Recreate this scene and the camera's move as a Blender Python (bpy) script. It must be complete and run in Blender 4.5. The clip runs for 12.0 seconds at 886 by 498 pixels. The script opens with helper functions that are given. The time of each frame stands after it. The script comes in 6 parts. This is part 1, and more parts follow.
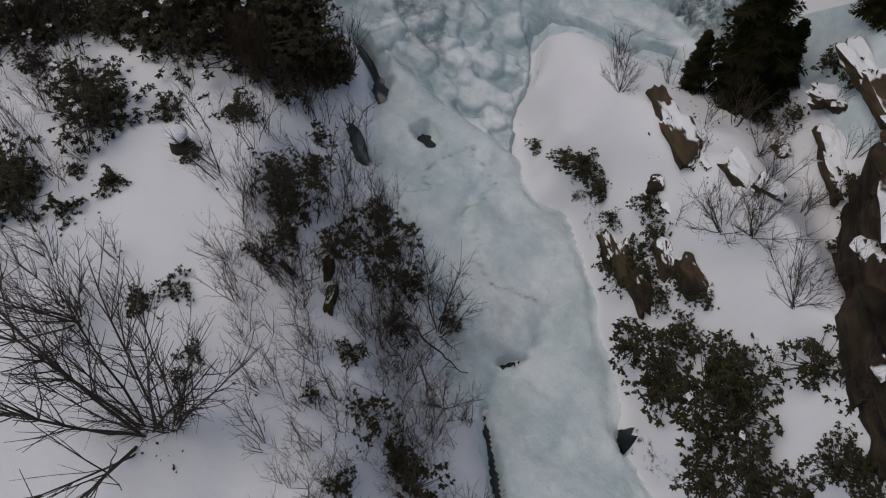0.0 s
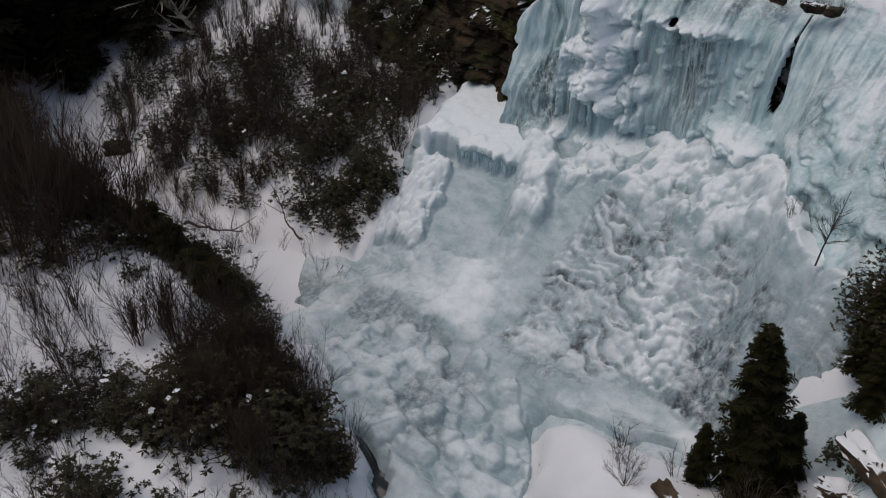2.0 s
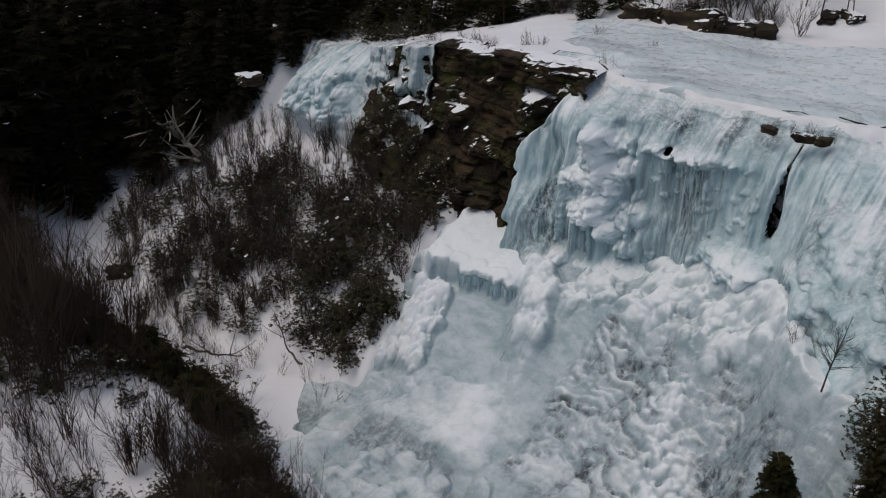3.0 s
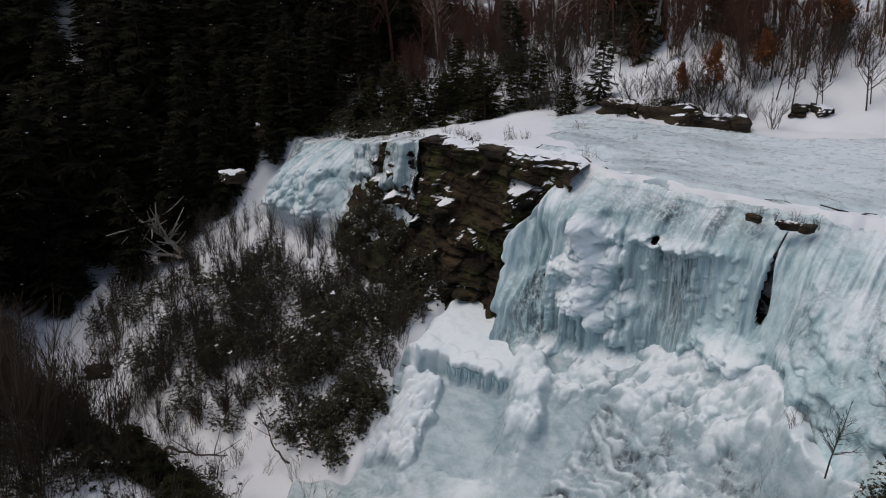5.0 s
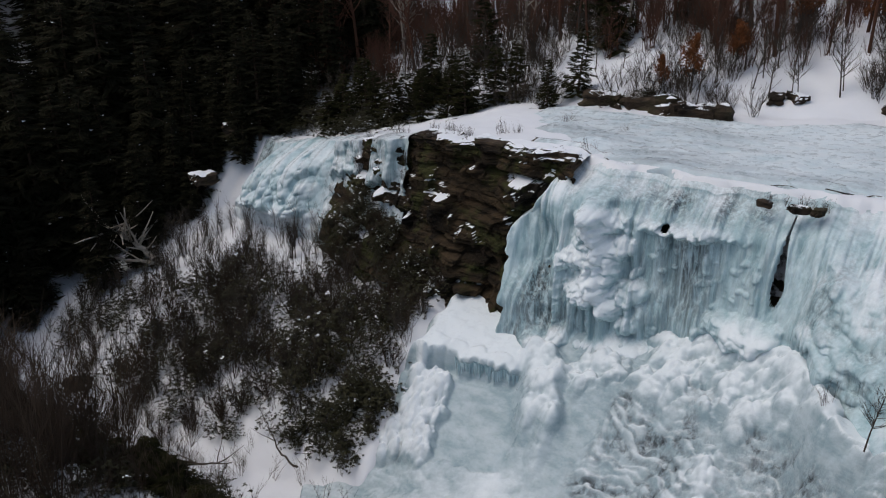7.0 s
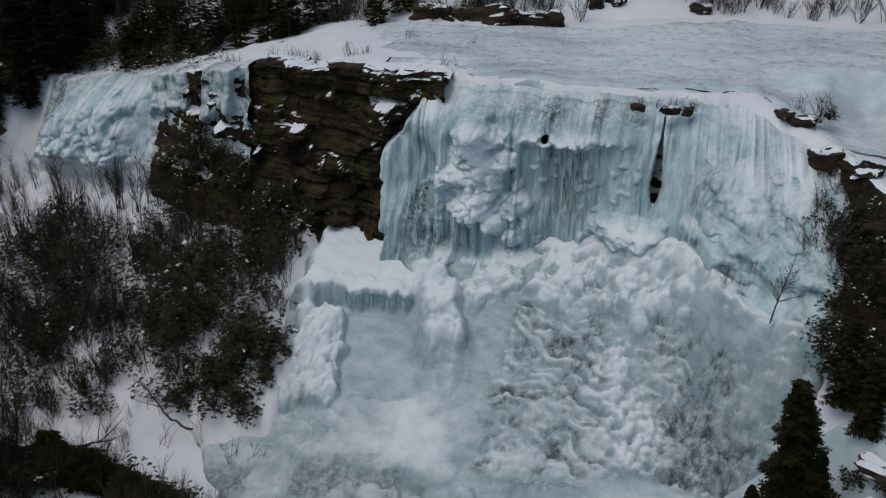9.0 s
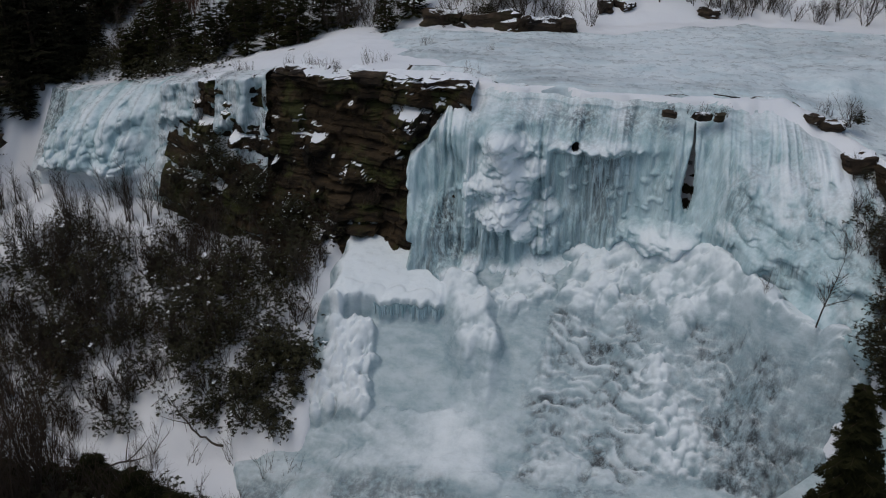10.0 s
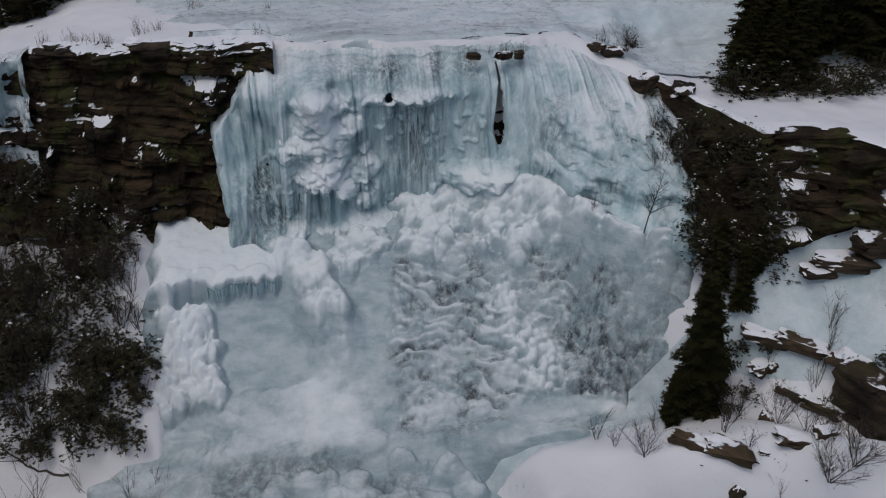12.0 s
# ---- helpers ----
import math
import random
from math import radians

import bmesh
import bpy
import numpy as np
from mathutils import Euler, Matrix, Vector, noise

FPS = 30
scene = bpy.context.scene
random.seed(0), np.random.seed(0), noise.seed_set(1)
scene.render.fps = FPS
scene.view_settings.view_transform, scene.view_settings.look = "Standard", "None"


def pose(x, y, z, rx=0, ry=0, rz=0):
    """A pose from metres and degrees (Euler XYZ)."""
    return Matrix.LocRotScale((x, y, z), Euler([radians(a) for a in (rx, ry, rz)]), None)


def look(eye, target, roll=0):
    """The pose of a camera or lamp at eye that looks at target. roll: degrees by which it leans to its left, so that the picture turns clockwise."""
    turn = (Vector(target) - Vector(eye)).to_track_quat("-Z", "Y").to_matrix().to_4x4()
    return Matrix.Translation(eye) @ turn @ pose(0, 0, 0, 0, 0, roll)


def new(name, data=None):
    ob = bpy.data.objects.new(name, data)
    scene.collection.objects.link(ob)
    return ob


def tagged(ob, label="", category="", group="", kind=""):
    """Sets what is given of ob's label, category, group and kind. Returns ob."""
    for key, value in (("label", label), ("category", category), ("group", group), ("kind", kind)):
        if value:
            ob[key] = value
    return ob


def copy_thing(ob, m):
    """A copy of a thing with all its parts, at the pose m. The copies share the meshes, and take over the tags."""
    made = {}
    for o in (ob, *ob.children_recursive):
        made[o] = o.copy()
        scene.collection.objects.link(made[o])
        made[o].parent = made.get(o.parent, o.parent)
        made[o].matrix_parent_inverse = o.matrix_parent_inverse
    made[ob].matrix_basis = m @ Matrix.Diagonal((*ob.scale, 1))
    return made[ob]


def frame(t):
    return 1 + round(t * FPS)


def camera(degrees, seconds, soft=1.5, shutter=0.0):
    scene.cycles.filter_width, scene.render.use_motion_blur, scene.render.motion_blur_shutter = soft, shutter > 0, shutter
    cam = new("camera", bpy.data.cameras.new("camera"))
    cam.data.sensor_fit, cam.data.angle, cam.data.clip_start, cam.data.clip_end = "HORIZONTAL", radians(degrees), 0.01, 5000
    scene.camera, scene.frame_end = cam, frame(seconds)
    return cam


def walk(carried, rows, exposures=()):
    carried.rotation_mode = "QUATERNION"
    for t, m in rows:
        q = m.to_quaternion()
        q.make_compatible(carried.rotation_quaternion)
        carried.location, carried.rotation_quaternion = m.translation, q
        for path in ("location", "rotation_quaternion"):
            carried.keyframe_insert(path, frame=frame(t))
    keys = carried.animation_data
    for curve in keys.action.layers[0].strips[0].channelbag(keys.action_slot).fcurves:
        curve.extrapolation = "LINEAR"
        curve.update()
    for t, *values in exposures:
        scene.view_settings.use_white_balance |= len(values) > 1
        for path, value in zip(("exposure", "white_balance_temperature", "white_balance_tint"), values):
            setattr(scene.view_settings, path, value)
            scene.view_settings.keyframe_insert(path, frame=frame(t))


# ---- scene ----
cam = camera(54.0, 12.0, 1.1)
PATH = [
    (0, (17.331, -30.422, 25.363), (16.661, -29.638, 23.65), 0.5),
    (0.5, (17.328, -30.346, 25.428), (16.591, -29.485, 23.78), 0.3),
    (1, (17.28, -30.295, 25.478), (16.406, -29.277, 23.995), 0.2),
    (1.5, (17.213, -30.282, 25.513), (16.219, -29.125, 24.22), 0.1),
    (2, (17.162, -30.296, 25.558), (16.082, -29.038, 24.44), 0.1),
    (2.5, (17.123, -30.321, 25.617), (15.994, -29.005, 24.62), 0.1),
    (3, (17.081, -30.338, 25.662), (15.911, -28.972, 24.787), 0.1),
    (3.5, (17.02, -30.359, 25.668), (15.814, -28.95, 24.92), 0.1),
    (3.7, (16.97, -30.404, 25.658), (15.753, -28.978, 24.96), 0.2),
    (5.3, (16.361, -31.053, 25.53), (15.189, -29.58, 24.855), -0.1),
    (5.5, (16.205, -31.188, 25.514), (15.032, -29.717, 24.837), -0.2),
    (6, (15.519, -31.715, 25.499), (14.351, -30.243, 24.816), -0.2),
    (6.5, (14.573, -32.377, 25.522), (13.461, -30.861, 24.839), -0.2),
    (7, (13.368, -33.105, 25.554), (12.331, -31.538, 24.869), -0.3),
    (7.2, (12.794, -33.348, 25.593), (11.853, -31.723, 24.905), -0.3),
    (8.8, (7.808, -34.851, 26.118), (7.285, -33.131, 25.242), -0.4),
    (9, (7.18, -35.009, 26.166), (6.696, -33.279, 25.287), -0.3),
    (9.5, (5.602, -35.285, 26.285), (5.186, -33.541, 25.399), -0.2),
    (10, (4.022, -35.449, 26.492), (3.62, -33.698, 25.612), -0.2),
    (10.5, (2.448, -35.541, 26.703), (2.073, -33.783, 25.825), -0.1),
    (11, (0.864, -35.61, 26.808), (0.662, -33.877, 25.829), -0.0),
    (11.5, (-0.717, -35.634, 26.82), (-0.618, -33.895, 25.837), 0.2),
    (12, (-2.25, -35.597, 26.791), (-1.964, -33.876, 25.811), 0.5),
]
walk(cam, [(t, look(eye, target, roll)) for t, eye, target, roll in PATH], [(0, -0.60, 7000, 10), (1.5, -0.46, 6950, 10), (2.5, -0.38, 7000, 10), (3.5, -0.35, 7050, 10), (6.5, -0.16, 6700, 8), (7.2, -0.16, 6700, 8), (9.5, -0.58, 6450, 6), (11, -0.56, 6550, 8), (12, -0.64, 6600, 10)])

# ---- light ----
world = bpy.data.worlds.new("overcast_sky")
scene.world = world
world.use_nodes = True
wn = world.node_tree.nodes
sky = wn.new("ShaderNodeTexSky")
sky.sky_type, sky.sun_disc = "NISHITA", False
sky.sun_elevation, sky.sun_rotation = radians(65), radians(229)
sky.air_density, sky.dust_density, sky.ozone_density = 1.0, 3.0, 1.0
wn["Background"].inputs["Strength"].default_value = 0.13
world.node_tree.links.new(sky.outputs["Color"], wn["Background"].inputs["Color"])
sun_data = bpy.data.lights.new("sun", "SUN")
sun_data.energy, sun_data.angle, sun_data.color = 0.85, radians(50), (1.0, 0.97, 0.94)
sun_ob = new("sun", sun_data)
sun_ob.matrix_world = look((-16, -14, 46), (0, 0, 0))


# ---- terrain ----
def hashed(ix, iy, iz=0):
    """A number from 0 to 1 for each lattice cell."""
    h = (ix.astype(np.int64) * 374761393 + iy.astype(np.int64) * 668265263 + np.asarray(iz).astype(np.int64) * 2147483647) & 0x7FFFFFFF
    h = ((h ^ (h >> 13)) * 1274126177) & 0x7FFFFFFF
    h = ((h ^ (h >> 16)) * 668265263) & 0x7FFFFFFF
    return (h & 0xFFFFFF) / float(0x1000000)


def value_noise(x, y):
    """Smooth noise from -1 to 1."""
    x, y = np.asarray(x, float), np.asarray(y, float)
    ix, iy = np.floor(x), np.floor(y)
    u, v = x - ix, y - iy
    u, v = u * u * (3 - 2 * u), v * v * (3 - 2 * v)
    a, b = hashed(ix, iy), hashed(ix + 1, iy)
    c, d = hashed(ix, iy + 1), hashed(ix + 1, iy + 1)
    return 2 * (a + (b - a) * u + (c - a) * v + (a - b - c + d) * u * v) - 1


def fbm(x, y, octaves=4):
    total, size = 0.0, 1.0
    for k in range(octaves):
        total = total + size * value_noise(x * 2**k + 17.3 * k, y * 2**k - 9.1 * k)
        size *= 0.5
    return total


def lumps(x, y):
    """Rounded cauliflower lumps: 1 at each lump's crown, 0 in the creases."""
    x, y = np.asarray(x, float), np.asarray(y, float)
    ix, iy = np.floor(x), np.floor(y)
    near = np.full(x.shape, 9.0)
    for dx in (-1, 0, 1):
        for dy in (-1, 0, 1):
            jx, jy = ix + dx, iy + dy
            px, py = jx + hashed(jx, jy, 3), jy + hashed(jx, jy, 7)
            near = np.minimum(near, (x - px) ** 2 + (y - py) ** 2)
    return np.sqrt(np.clip(1 - 1.45 * near, 0, 1))


def ease(v):
    v = np.clip(v, 0, 1)
    return v * v * (3 - 2 * v)


# Lines of the gorge, by x: the cliff's lip, its foot, the toe of the slope below, and the foot of the hill behind.
X = [-60, -45, -38, -32, -27, -20, -14, -9, -6.6, -4, 2, 5, 8, 10.5, 12, 14, 16, 19, 28, 45]
LIP_Y = [22, 18, 15, 13.5, 12, 9.6, 7.0, 6.2, 6.0, 5.2, 4, 4, 4.1, 4.2, 3.4, 1.2, -4.2, -5.0, -12, -22]
LIP_Z = [10.4, 10.4, 10.6, 10.9, 11.8, 13.4, 14.8, 15.1, 15.2, 15.2, 15.2, 15.3, 15.4, 15.4, 14.8, 14, 13.5, 13.5, 13.4, 14]
FOOT_Y = [12, 10.5, 10.5, 9.8, 9.0, 6.2, 4.2, 3.2, 2.8, 2.9, 3.1, 2.2, -0.3, -3.8, -5.0, -6.2, -7.2, -7.3, -16, -28]
FOOT_Z = [3, 4, 5.4, 6.6, 7.0, 6.8, 6.2, 6.0, 6.4, 6.9, 7.3, 7.8, 8.8, 8.8, 9.4, 9.6, 10.3, 11.0, 11, 11]
TOE_Y = [2, -2, -3, -5.5, -6.5, -6.5, -6, -6.2, -6.5, -7, -7.6, -7.4, -7.2, -8, -9, -10.6, -12.4, -14.8, -23.2, -34]
TOE_Z = [-2, -1.5, -1.2, -1.2, -1.5, -1.2, -0.7, 0.3, 1.1, 1.5, 2.2, 2.55, 2.9, 3.1, 3.6, 4.3, 4.7, 5.2, 6, 7]
HILL_X = [-60, -38, -26, -14, 0, 10, 20, 45]
HILL_Y = [22, 17.5, 14.5, 17, 17.6, 21, 20, 12]
# The stream's middle line, with its half width and height.
BED_X = [-60, -45, -32, -20, -12, -5, 1, 5.7, 10.8, 15.5, 22, 32, 60]
BED_Y = [-3, -5, -7.8, -9, -8.6, -9.3, -11.5, -15.2, -18, -21.3, -26, -33, -50]
BED_W = [3, 3, 2.6, 2, 1.6, 2.6, 3.4, 3.0, 3.0, 2.9, 3.2, 4, 5]
BED_Z = [-1.8, -1.5, -1.3, -1.2, -0.7, 0.5, 0.9, -0.3, -0.8, -1.2, -1.7, -2.4, -4]


def stream(x, y):
    """Distance from the stream's middle (positive on its far, cliff side), its half width and its height."""
    x, y = np.asarray(x, float), np.asarray(y, float)
    best = np.full(x.shape, 1e9)
    side, wide, high = np.zeros(x.shape), np.ones(x.shape), np.zeros(x.shape)
    for k in range(len(BED_X) - 1):
        ax, ay, bx, by = BED_X[k], BED_Y[k], BED_X[k + 1], BED_Y[k + 1]
        dx, dy = bx - ax, by - ay
        t = np.clip(((x - ax) * dx + (y - ay) * dy) / (dx * dx + dy * dy), 0, 1)
        d = np.hypot(x - ax - t * dx, y - ay - t * dy)
        nearer = d < best
        best = np.where(nearer, d, best)
        side = np.where(nearer, np.sign(dx * (y - ay) - dy * (x - ax)), side)
        wide = np.where(nearer, BED_W[k] + t * (BED_W[k + 1] - BED_W[k]), wide)
        high = np.where(nearer, BED_Z[k] + t * (BED_Z[k + 1] - BED_Z[k]), high)
    wide = np.where(side > 0, wide - 1.4 * ease((x - 4) / 2) * ease((26 - x) / 4), wide)
    return best * np.where(side == 0, 1, side), wide, high


def behind_ice(x):
    """1 where ice or bare rock stands before the ground."""
    return ease((x + 37) / 1) * ease((33.5 - x) / 1.0)


def valley(x, y):
    d, w, h = stream(x, y)
    edge = np.abs(d) + 0.5 * fbm(x * 0.4, y * 0.4, 3)
    left = 4.3 + 0.5 * fbm(x * 0.09, y * 0.09, 2) + 0.05 * np.clip(-x - 10, 0, 60) + 0.08 * np.clip(-25 - y, 0, 60)
    toe_z, toe_y = np.interp(x, X, TOE_Z), np.interp(x, X, TOE_Y)
    terrace = np.clip(-1.91 + 0.181 * x - 0.358 * y, 2.2, 6.6)
    right = toe_z + (terrace - toe_z) * ease((x - 3) / 3)
    bank = np.where(d < 0, left, right)
    out = edge - w
    slope_l = h + (bank - h) * (0.22 * ease(out / 0.8) + 0.78 * ease(out / 5.5))
    step = np.minimum(1.2 + 0.7 * ease((x - 4) / 3), np.abs(bank - h))
    slope_r = h + step * ease(out / (1.0 + 0.3 * ease((x - 4) / 3))) + (bank - h - step) * ease((out - 0.2) / (6 - 3.2 * ease((x - 3) / 3) + 1.4 * ease((x - 10) / 3)))
    z = np.where(d < 0, slope_l, slope_r)
    near_toe = ease((toe_y - y) / 2.5)
    return toe_z + (z - toe_z) * np.where(d > 0, np.maximum(near_toe * (1 - ease((x - 12) / 3)), ease((x - 5) / 3) * ease((toe_y - y) / (1.2 + 1.8 * ease((x - 12.5) / 3)))), 1)


def ground_z(x, y, back=0.0):
    """The ground's height; back sets the rock that far behind the frozen falls."""
    x, y = np.asarray(x, float), np.asarray(y, float)
    shift = back * behind_ice(x)
    wob = 0.35 * fbm(x * 0.5, y * 0.1, 3)
    edge = 0.45 * fbm(x * 0.6, x * 0 + 4.4, 3)
    lip_y, foot_y = np.interp(x, X, LIP_Y) + 0.15 * shift + edge, np.interp(x, X, FOOT_Y) + 0.6 * shift + 0.3 * wob
    lip_z, foot_z = np.interp(x, X, LIP_Z), np.interp(x, X, FOOT_Z)
    toe_y, toe_z = np.interp(x, X, TOE_Y), np.interp(x, X, TOE_Z)
    hill = np.interp(x, HILL_X, HILL_Y) + 0.8 * fbm(x * 0.15, y * 0.05 + 3, 3)
    up = np.clip(y - hill, 0, None)
    level = lip_z + (15.4 - lip_z) * ease((y - lip_y - 1.5 - 7 * ease((x - 13) / 3)) / 4.5) * ease((x - 10) / 2)
    top = level + 0.02 * np.clip(y - lip_y, 0, 14) + 0.45 * np.clip(up, 0, 9) + 0.10 * np.clip(up - 9, 0, 400) + 0.3 * fbm(x * 0.3, y * 0.3, 3) * ease(up / 3)
    t = np.clip((y - foot_y) / (lip_y - foot_y), 0, 1)
    face = foot_z + (lip_z - foot_z) * (0.92 * t + 0.08 * t * t)
    s = np.clip((y - toe_y) / (foot_y - toe_y), 0, 1)
    apron = toe_z + (foot_z - toe_z) * s + 4.8 * s * (1 - s) * ease((x + 20) / 4) * ease((-8.5 - x) / 1.5) + 1.3 * np.exp(-(((x + 11.0) / 1.6) ** 2)) * ease((s - 0.35) / 0.3)
    z = np.where(y > lip_y, top, np.where(y > foot_y, face, np.where(y > toe_y, apron, valley(x, y))))
    z = z + 0.35 * np.clip(-44 - x, 0, 60) * ease((y + 30) / 20)
    lay = ease((lip_y + 30 - y) / 20)
    return z + lay * (0.10 * fbm(x * 0.45, y * 0.45, 3) + 0.03 * fbm(x * 2.1, y * 2.1, 2))
# ---- end of terrain ----


# ---- materials ----
def material(name):
    m = bpy.data.materials.new(name)
    m.use_nodes = True
    return m, m.node_tree, m.node_tree.nodes["Principled BSDF"]


def mapped(tree, scale):
    """World-sized coordinates, stretched by scale."""
    geo = tree.nodes.new("ShaderNodeNewGeometry")
    mp = tree.nodes.new("ShaderNodeMapping")
    mp.inputs["Scale"].default_value = scale
    tree.links.new(geo.outputs["Position"], mp.inputs["Vector"])
    return mp.outputs["Vector"]


def noise_tex(tree, scale, detail=4, rough=0.55, stretch=(1, 1, 1)):
    n = tree.nodes.new("ShaderNodeTexNoise")
    n.inputs["Scale"].default_value, n.inputs["Detail"].default_value, n.inputs["Roughness"].default_value = scale, detail, rough
    tree.links.new(mapped(tree, stretch), n.inputs["Vector"])
    return n.outputs["Fac"]


def grey(tree, fac, a, b):
    """fac eased from 0 at a to 1 at b."""
    n = tree.nodes.new("ShaderNodeMapRange")
    n.interpolation_type = "SMOOTHSTEP"
    n.inputs["From Min"].default_value, n.inputs["From Max"].default_value = min(a, b), max(a, b)
    n.inputs["To Min"].default_value, n.inputs["To Max"].default_value = (0, 1) if a < b else (1, 0)
    tree.links.new(fac, n.inputs["Value"])
    return n.outputs["Result"]


def mixed(tree, fac, a, b, kind="MIX"):
    m = tree.nodes.new("ShaderNodeMix")
    m.data_type, m.blend_type = "RGBA", kind
    for socket, v in ((m.inputs[0], fac), (m.inputs[6], a), (m.inputs[7], b)):
        if isinstance(v, (int, float)):
            socket.default_value = v
        elif isinstance(v, tuple):
            socket.default_value = (*v, 1)
        else:
            tree.links.new(v, socket)
    return m.outputs[2]


def bump(tree, bsdf, height, strength, distance, under=None):
    b = tree.nodes.new("ShaderNodeBump")
    b.inputs["Strength"].default_value, b.inputs["Distance"].default_value = strength, distance
    tree.links.new(height, b.inputs["Height"])
    if under is not None:
        tree.links.new(under, b.inputs["Normal"])
    tree.links.new(b.outputs["Normal"], bsdf.inputs["Normal"])
    return b.outputs["Normal"]


def facing_up(tree):
    geo = tree.nodes.new("ShaderNodeNewGeometry")
    sep = tree.nodes.new("ShaderNodeSeparateXYZ")
    tree.links.new(geo.outputs["Normal"], sep.inputs[0])
    return sep.outputs["Z"]


def maths(tree, op, a, b):
    n = tree.nodes.new("ShaderNodeMath")
    n.operation = op
    for socket, v in zip(n.inputs, (a, b)):
        if isinstance(v, (int, float)):
            socket.default_value = v
        else:
            tree.links.new(v, socket)
    return n.outputs[0]


SNOW_A, SNOW_B = (0.80, 0.81, 0.84), (0.69, 0.71, 0.75)


def snow_material():
    m, t, b = material("snow")
    base = mixed(t, noise_tex(t, 0.35, 5), SNOW_B, SNOW_A)
    litter = grey(t, noise_tex(t, 5.5, 3, 0.7), 0.70, 0.76)
    patch = grey(t, noise_tex(t, 0.22, 3), 0.50, 0.62)
    base = mixed(t, maths(t, "MULTIPLY", litter, patch), base, (0.16, 0.13, 0.10))
    up = maths(t, "ADD", facing_up(t), maths(t, "MULTIPLY", noise_tex(t, 2.1, 7, 0.75), 0.55))
    bare = grey(t, up, 0.56, 0.47)
    soil = mixed(t, grey(t, noise_tex(t, 2.6, 7, 0.8), 0.3, 0.7), (0.006, 0.005, 0.004), (0.060, 0.046, 0.030))
    t.links.new(mixed(t, bare, base, soil), b.inputs["Base Color"])
    b.inputs["Roughness"].default_value = 0.75
    n = bump(t, b, noise_tex(t, 0.9, 4, 0.5), 0.35, 0.25)
    bump(t, b, noise_tex(t, 14, 3, 0.6), 0.3, 0.03, n)
    return m


def ice_material(name, streak, frost_lo, frost_hi, level, deep, pale, dark_scale, dark_way, thin, relief):
    """Frozen water: milky blue ice, frosted white where snow clings, grey where it is thin over dark rock and where
    crease shade is coloured in.
    """
    m, t, b = material(name)
    base = mixed(t, grey(t, noise_tex(t, 1.0, 6, 0.65, streak), 0.30, 0.68), deep, pale)
    cloud = t.nodes.new("ShaderNodeAttribute")
    cloud.attribute_name = "rime"
    frost = maths(t, "ADD", maths(t, "MULTIPLY", facing_up(t), level), maths(t, "MULTIPLY", noise_tex(t, 0.8, 7, 0.72), 0.9))
    frost = maths(t, "ADD", frost, cloud.outputs["Fac"])
    base = mixed(t, grey(t, frost, frost_lo, frost_hi), base, (0.76, 0.81, 0.835))
    grime_shade = t.nodes.new("ShaderNodeAttribute")
    grime_shade.attribute_name = "grime_shade"
    darkened = maths(t, "MULTIPLY", grime_shade.outputs["Fac"], grey(t, noise_tex(t, dark_scale, 7, 0.75, dark_way), 0.34, 0.62))
    base = mixed(t, darkened, base, thin)
    t.links.new(base, b.inputs["Base Color"])
    t.links.new(grey(t, noise_tex(t, 2.5, 4, 0.6), 0.1, 1.1), b.inputs["Roughness"])
    b.inputs["IOR"].default_value = 1.31
    n = bump(t, b, noise_tex(t, 3.0, 4, 0.55, streak), 0.6, 0.10 * relief)
    n = bump(t, b, noise_tex(t, 2.2, 4, 0.6), 0.6, 0.12 * relief, n)
    bump(t, b, noise_tex(t, 9, 4, 0.6), 0.6, 0.035 * relief, n)
    return m


def rock_material(name, dark, light, moss, snowy):
    m, t, b = material(name)
    bed = noise_tex(t, 1.0, 6, 0.65, (0.7, 0.7, 3.0))
    base = mixed(t, grey(t, bed, 0.34, 0.66), dark, light)
    base = mixed(t, grey(t, noise_tex(t, 0.35, 4, 0.6), 0.45, 0.7), base, tuple(0.35 * c for c in dark))
    base = mixed(t, maths(t, "MULTIPLY", grey(t, noise_tex(t, 0.6, 4, 0.6), 0.5, 0.64), moss), base, (0.045, 0.048, 0.014))
    drift = t.nodes.new("ShaderNodeAttribute")
    drift.attribute_name = "rime"
    patch = maths(t, "ADD", maths(t, "MULTIPLY", grey(t, noise_tex(t, 0.32, 4, 0.6), 0.40, 0.62), 0.7), drift.outputs["Fac"])
    up = maths(t, "ADD", maths(t, "MULTIPLY", facing_up(t), 1.6), patch)
    cover = grey(t, up, 1.9 - snowy, 1.98 - snowy)
    base = mixed(t, cover, base, (0.82, 0.84, 0.87))
    t.links.new(base, b.inputs["Base Color"])
    b.inputs["Roughness"].default_value = 0.85
    b.inputs["Specular IOR Level"].default_value = 0.2
    rough_bed = maths(t, "MULTIPLY", noise_tex(t, 1.0, 6, 0.7, (1.2, 1.2, 9)), maths(t, "SUBTRACT", 1.0, cover))
    n = bump(t, b, rough_bed, 0.8, 0.18)
    bump(t, b, noise_tex(t, 9, 4, 0.7), 0.4, 0.03, n)
    return m


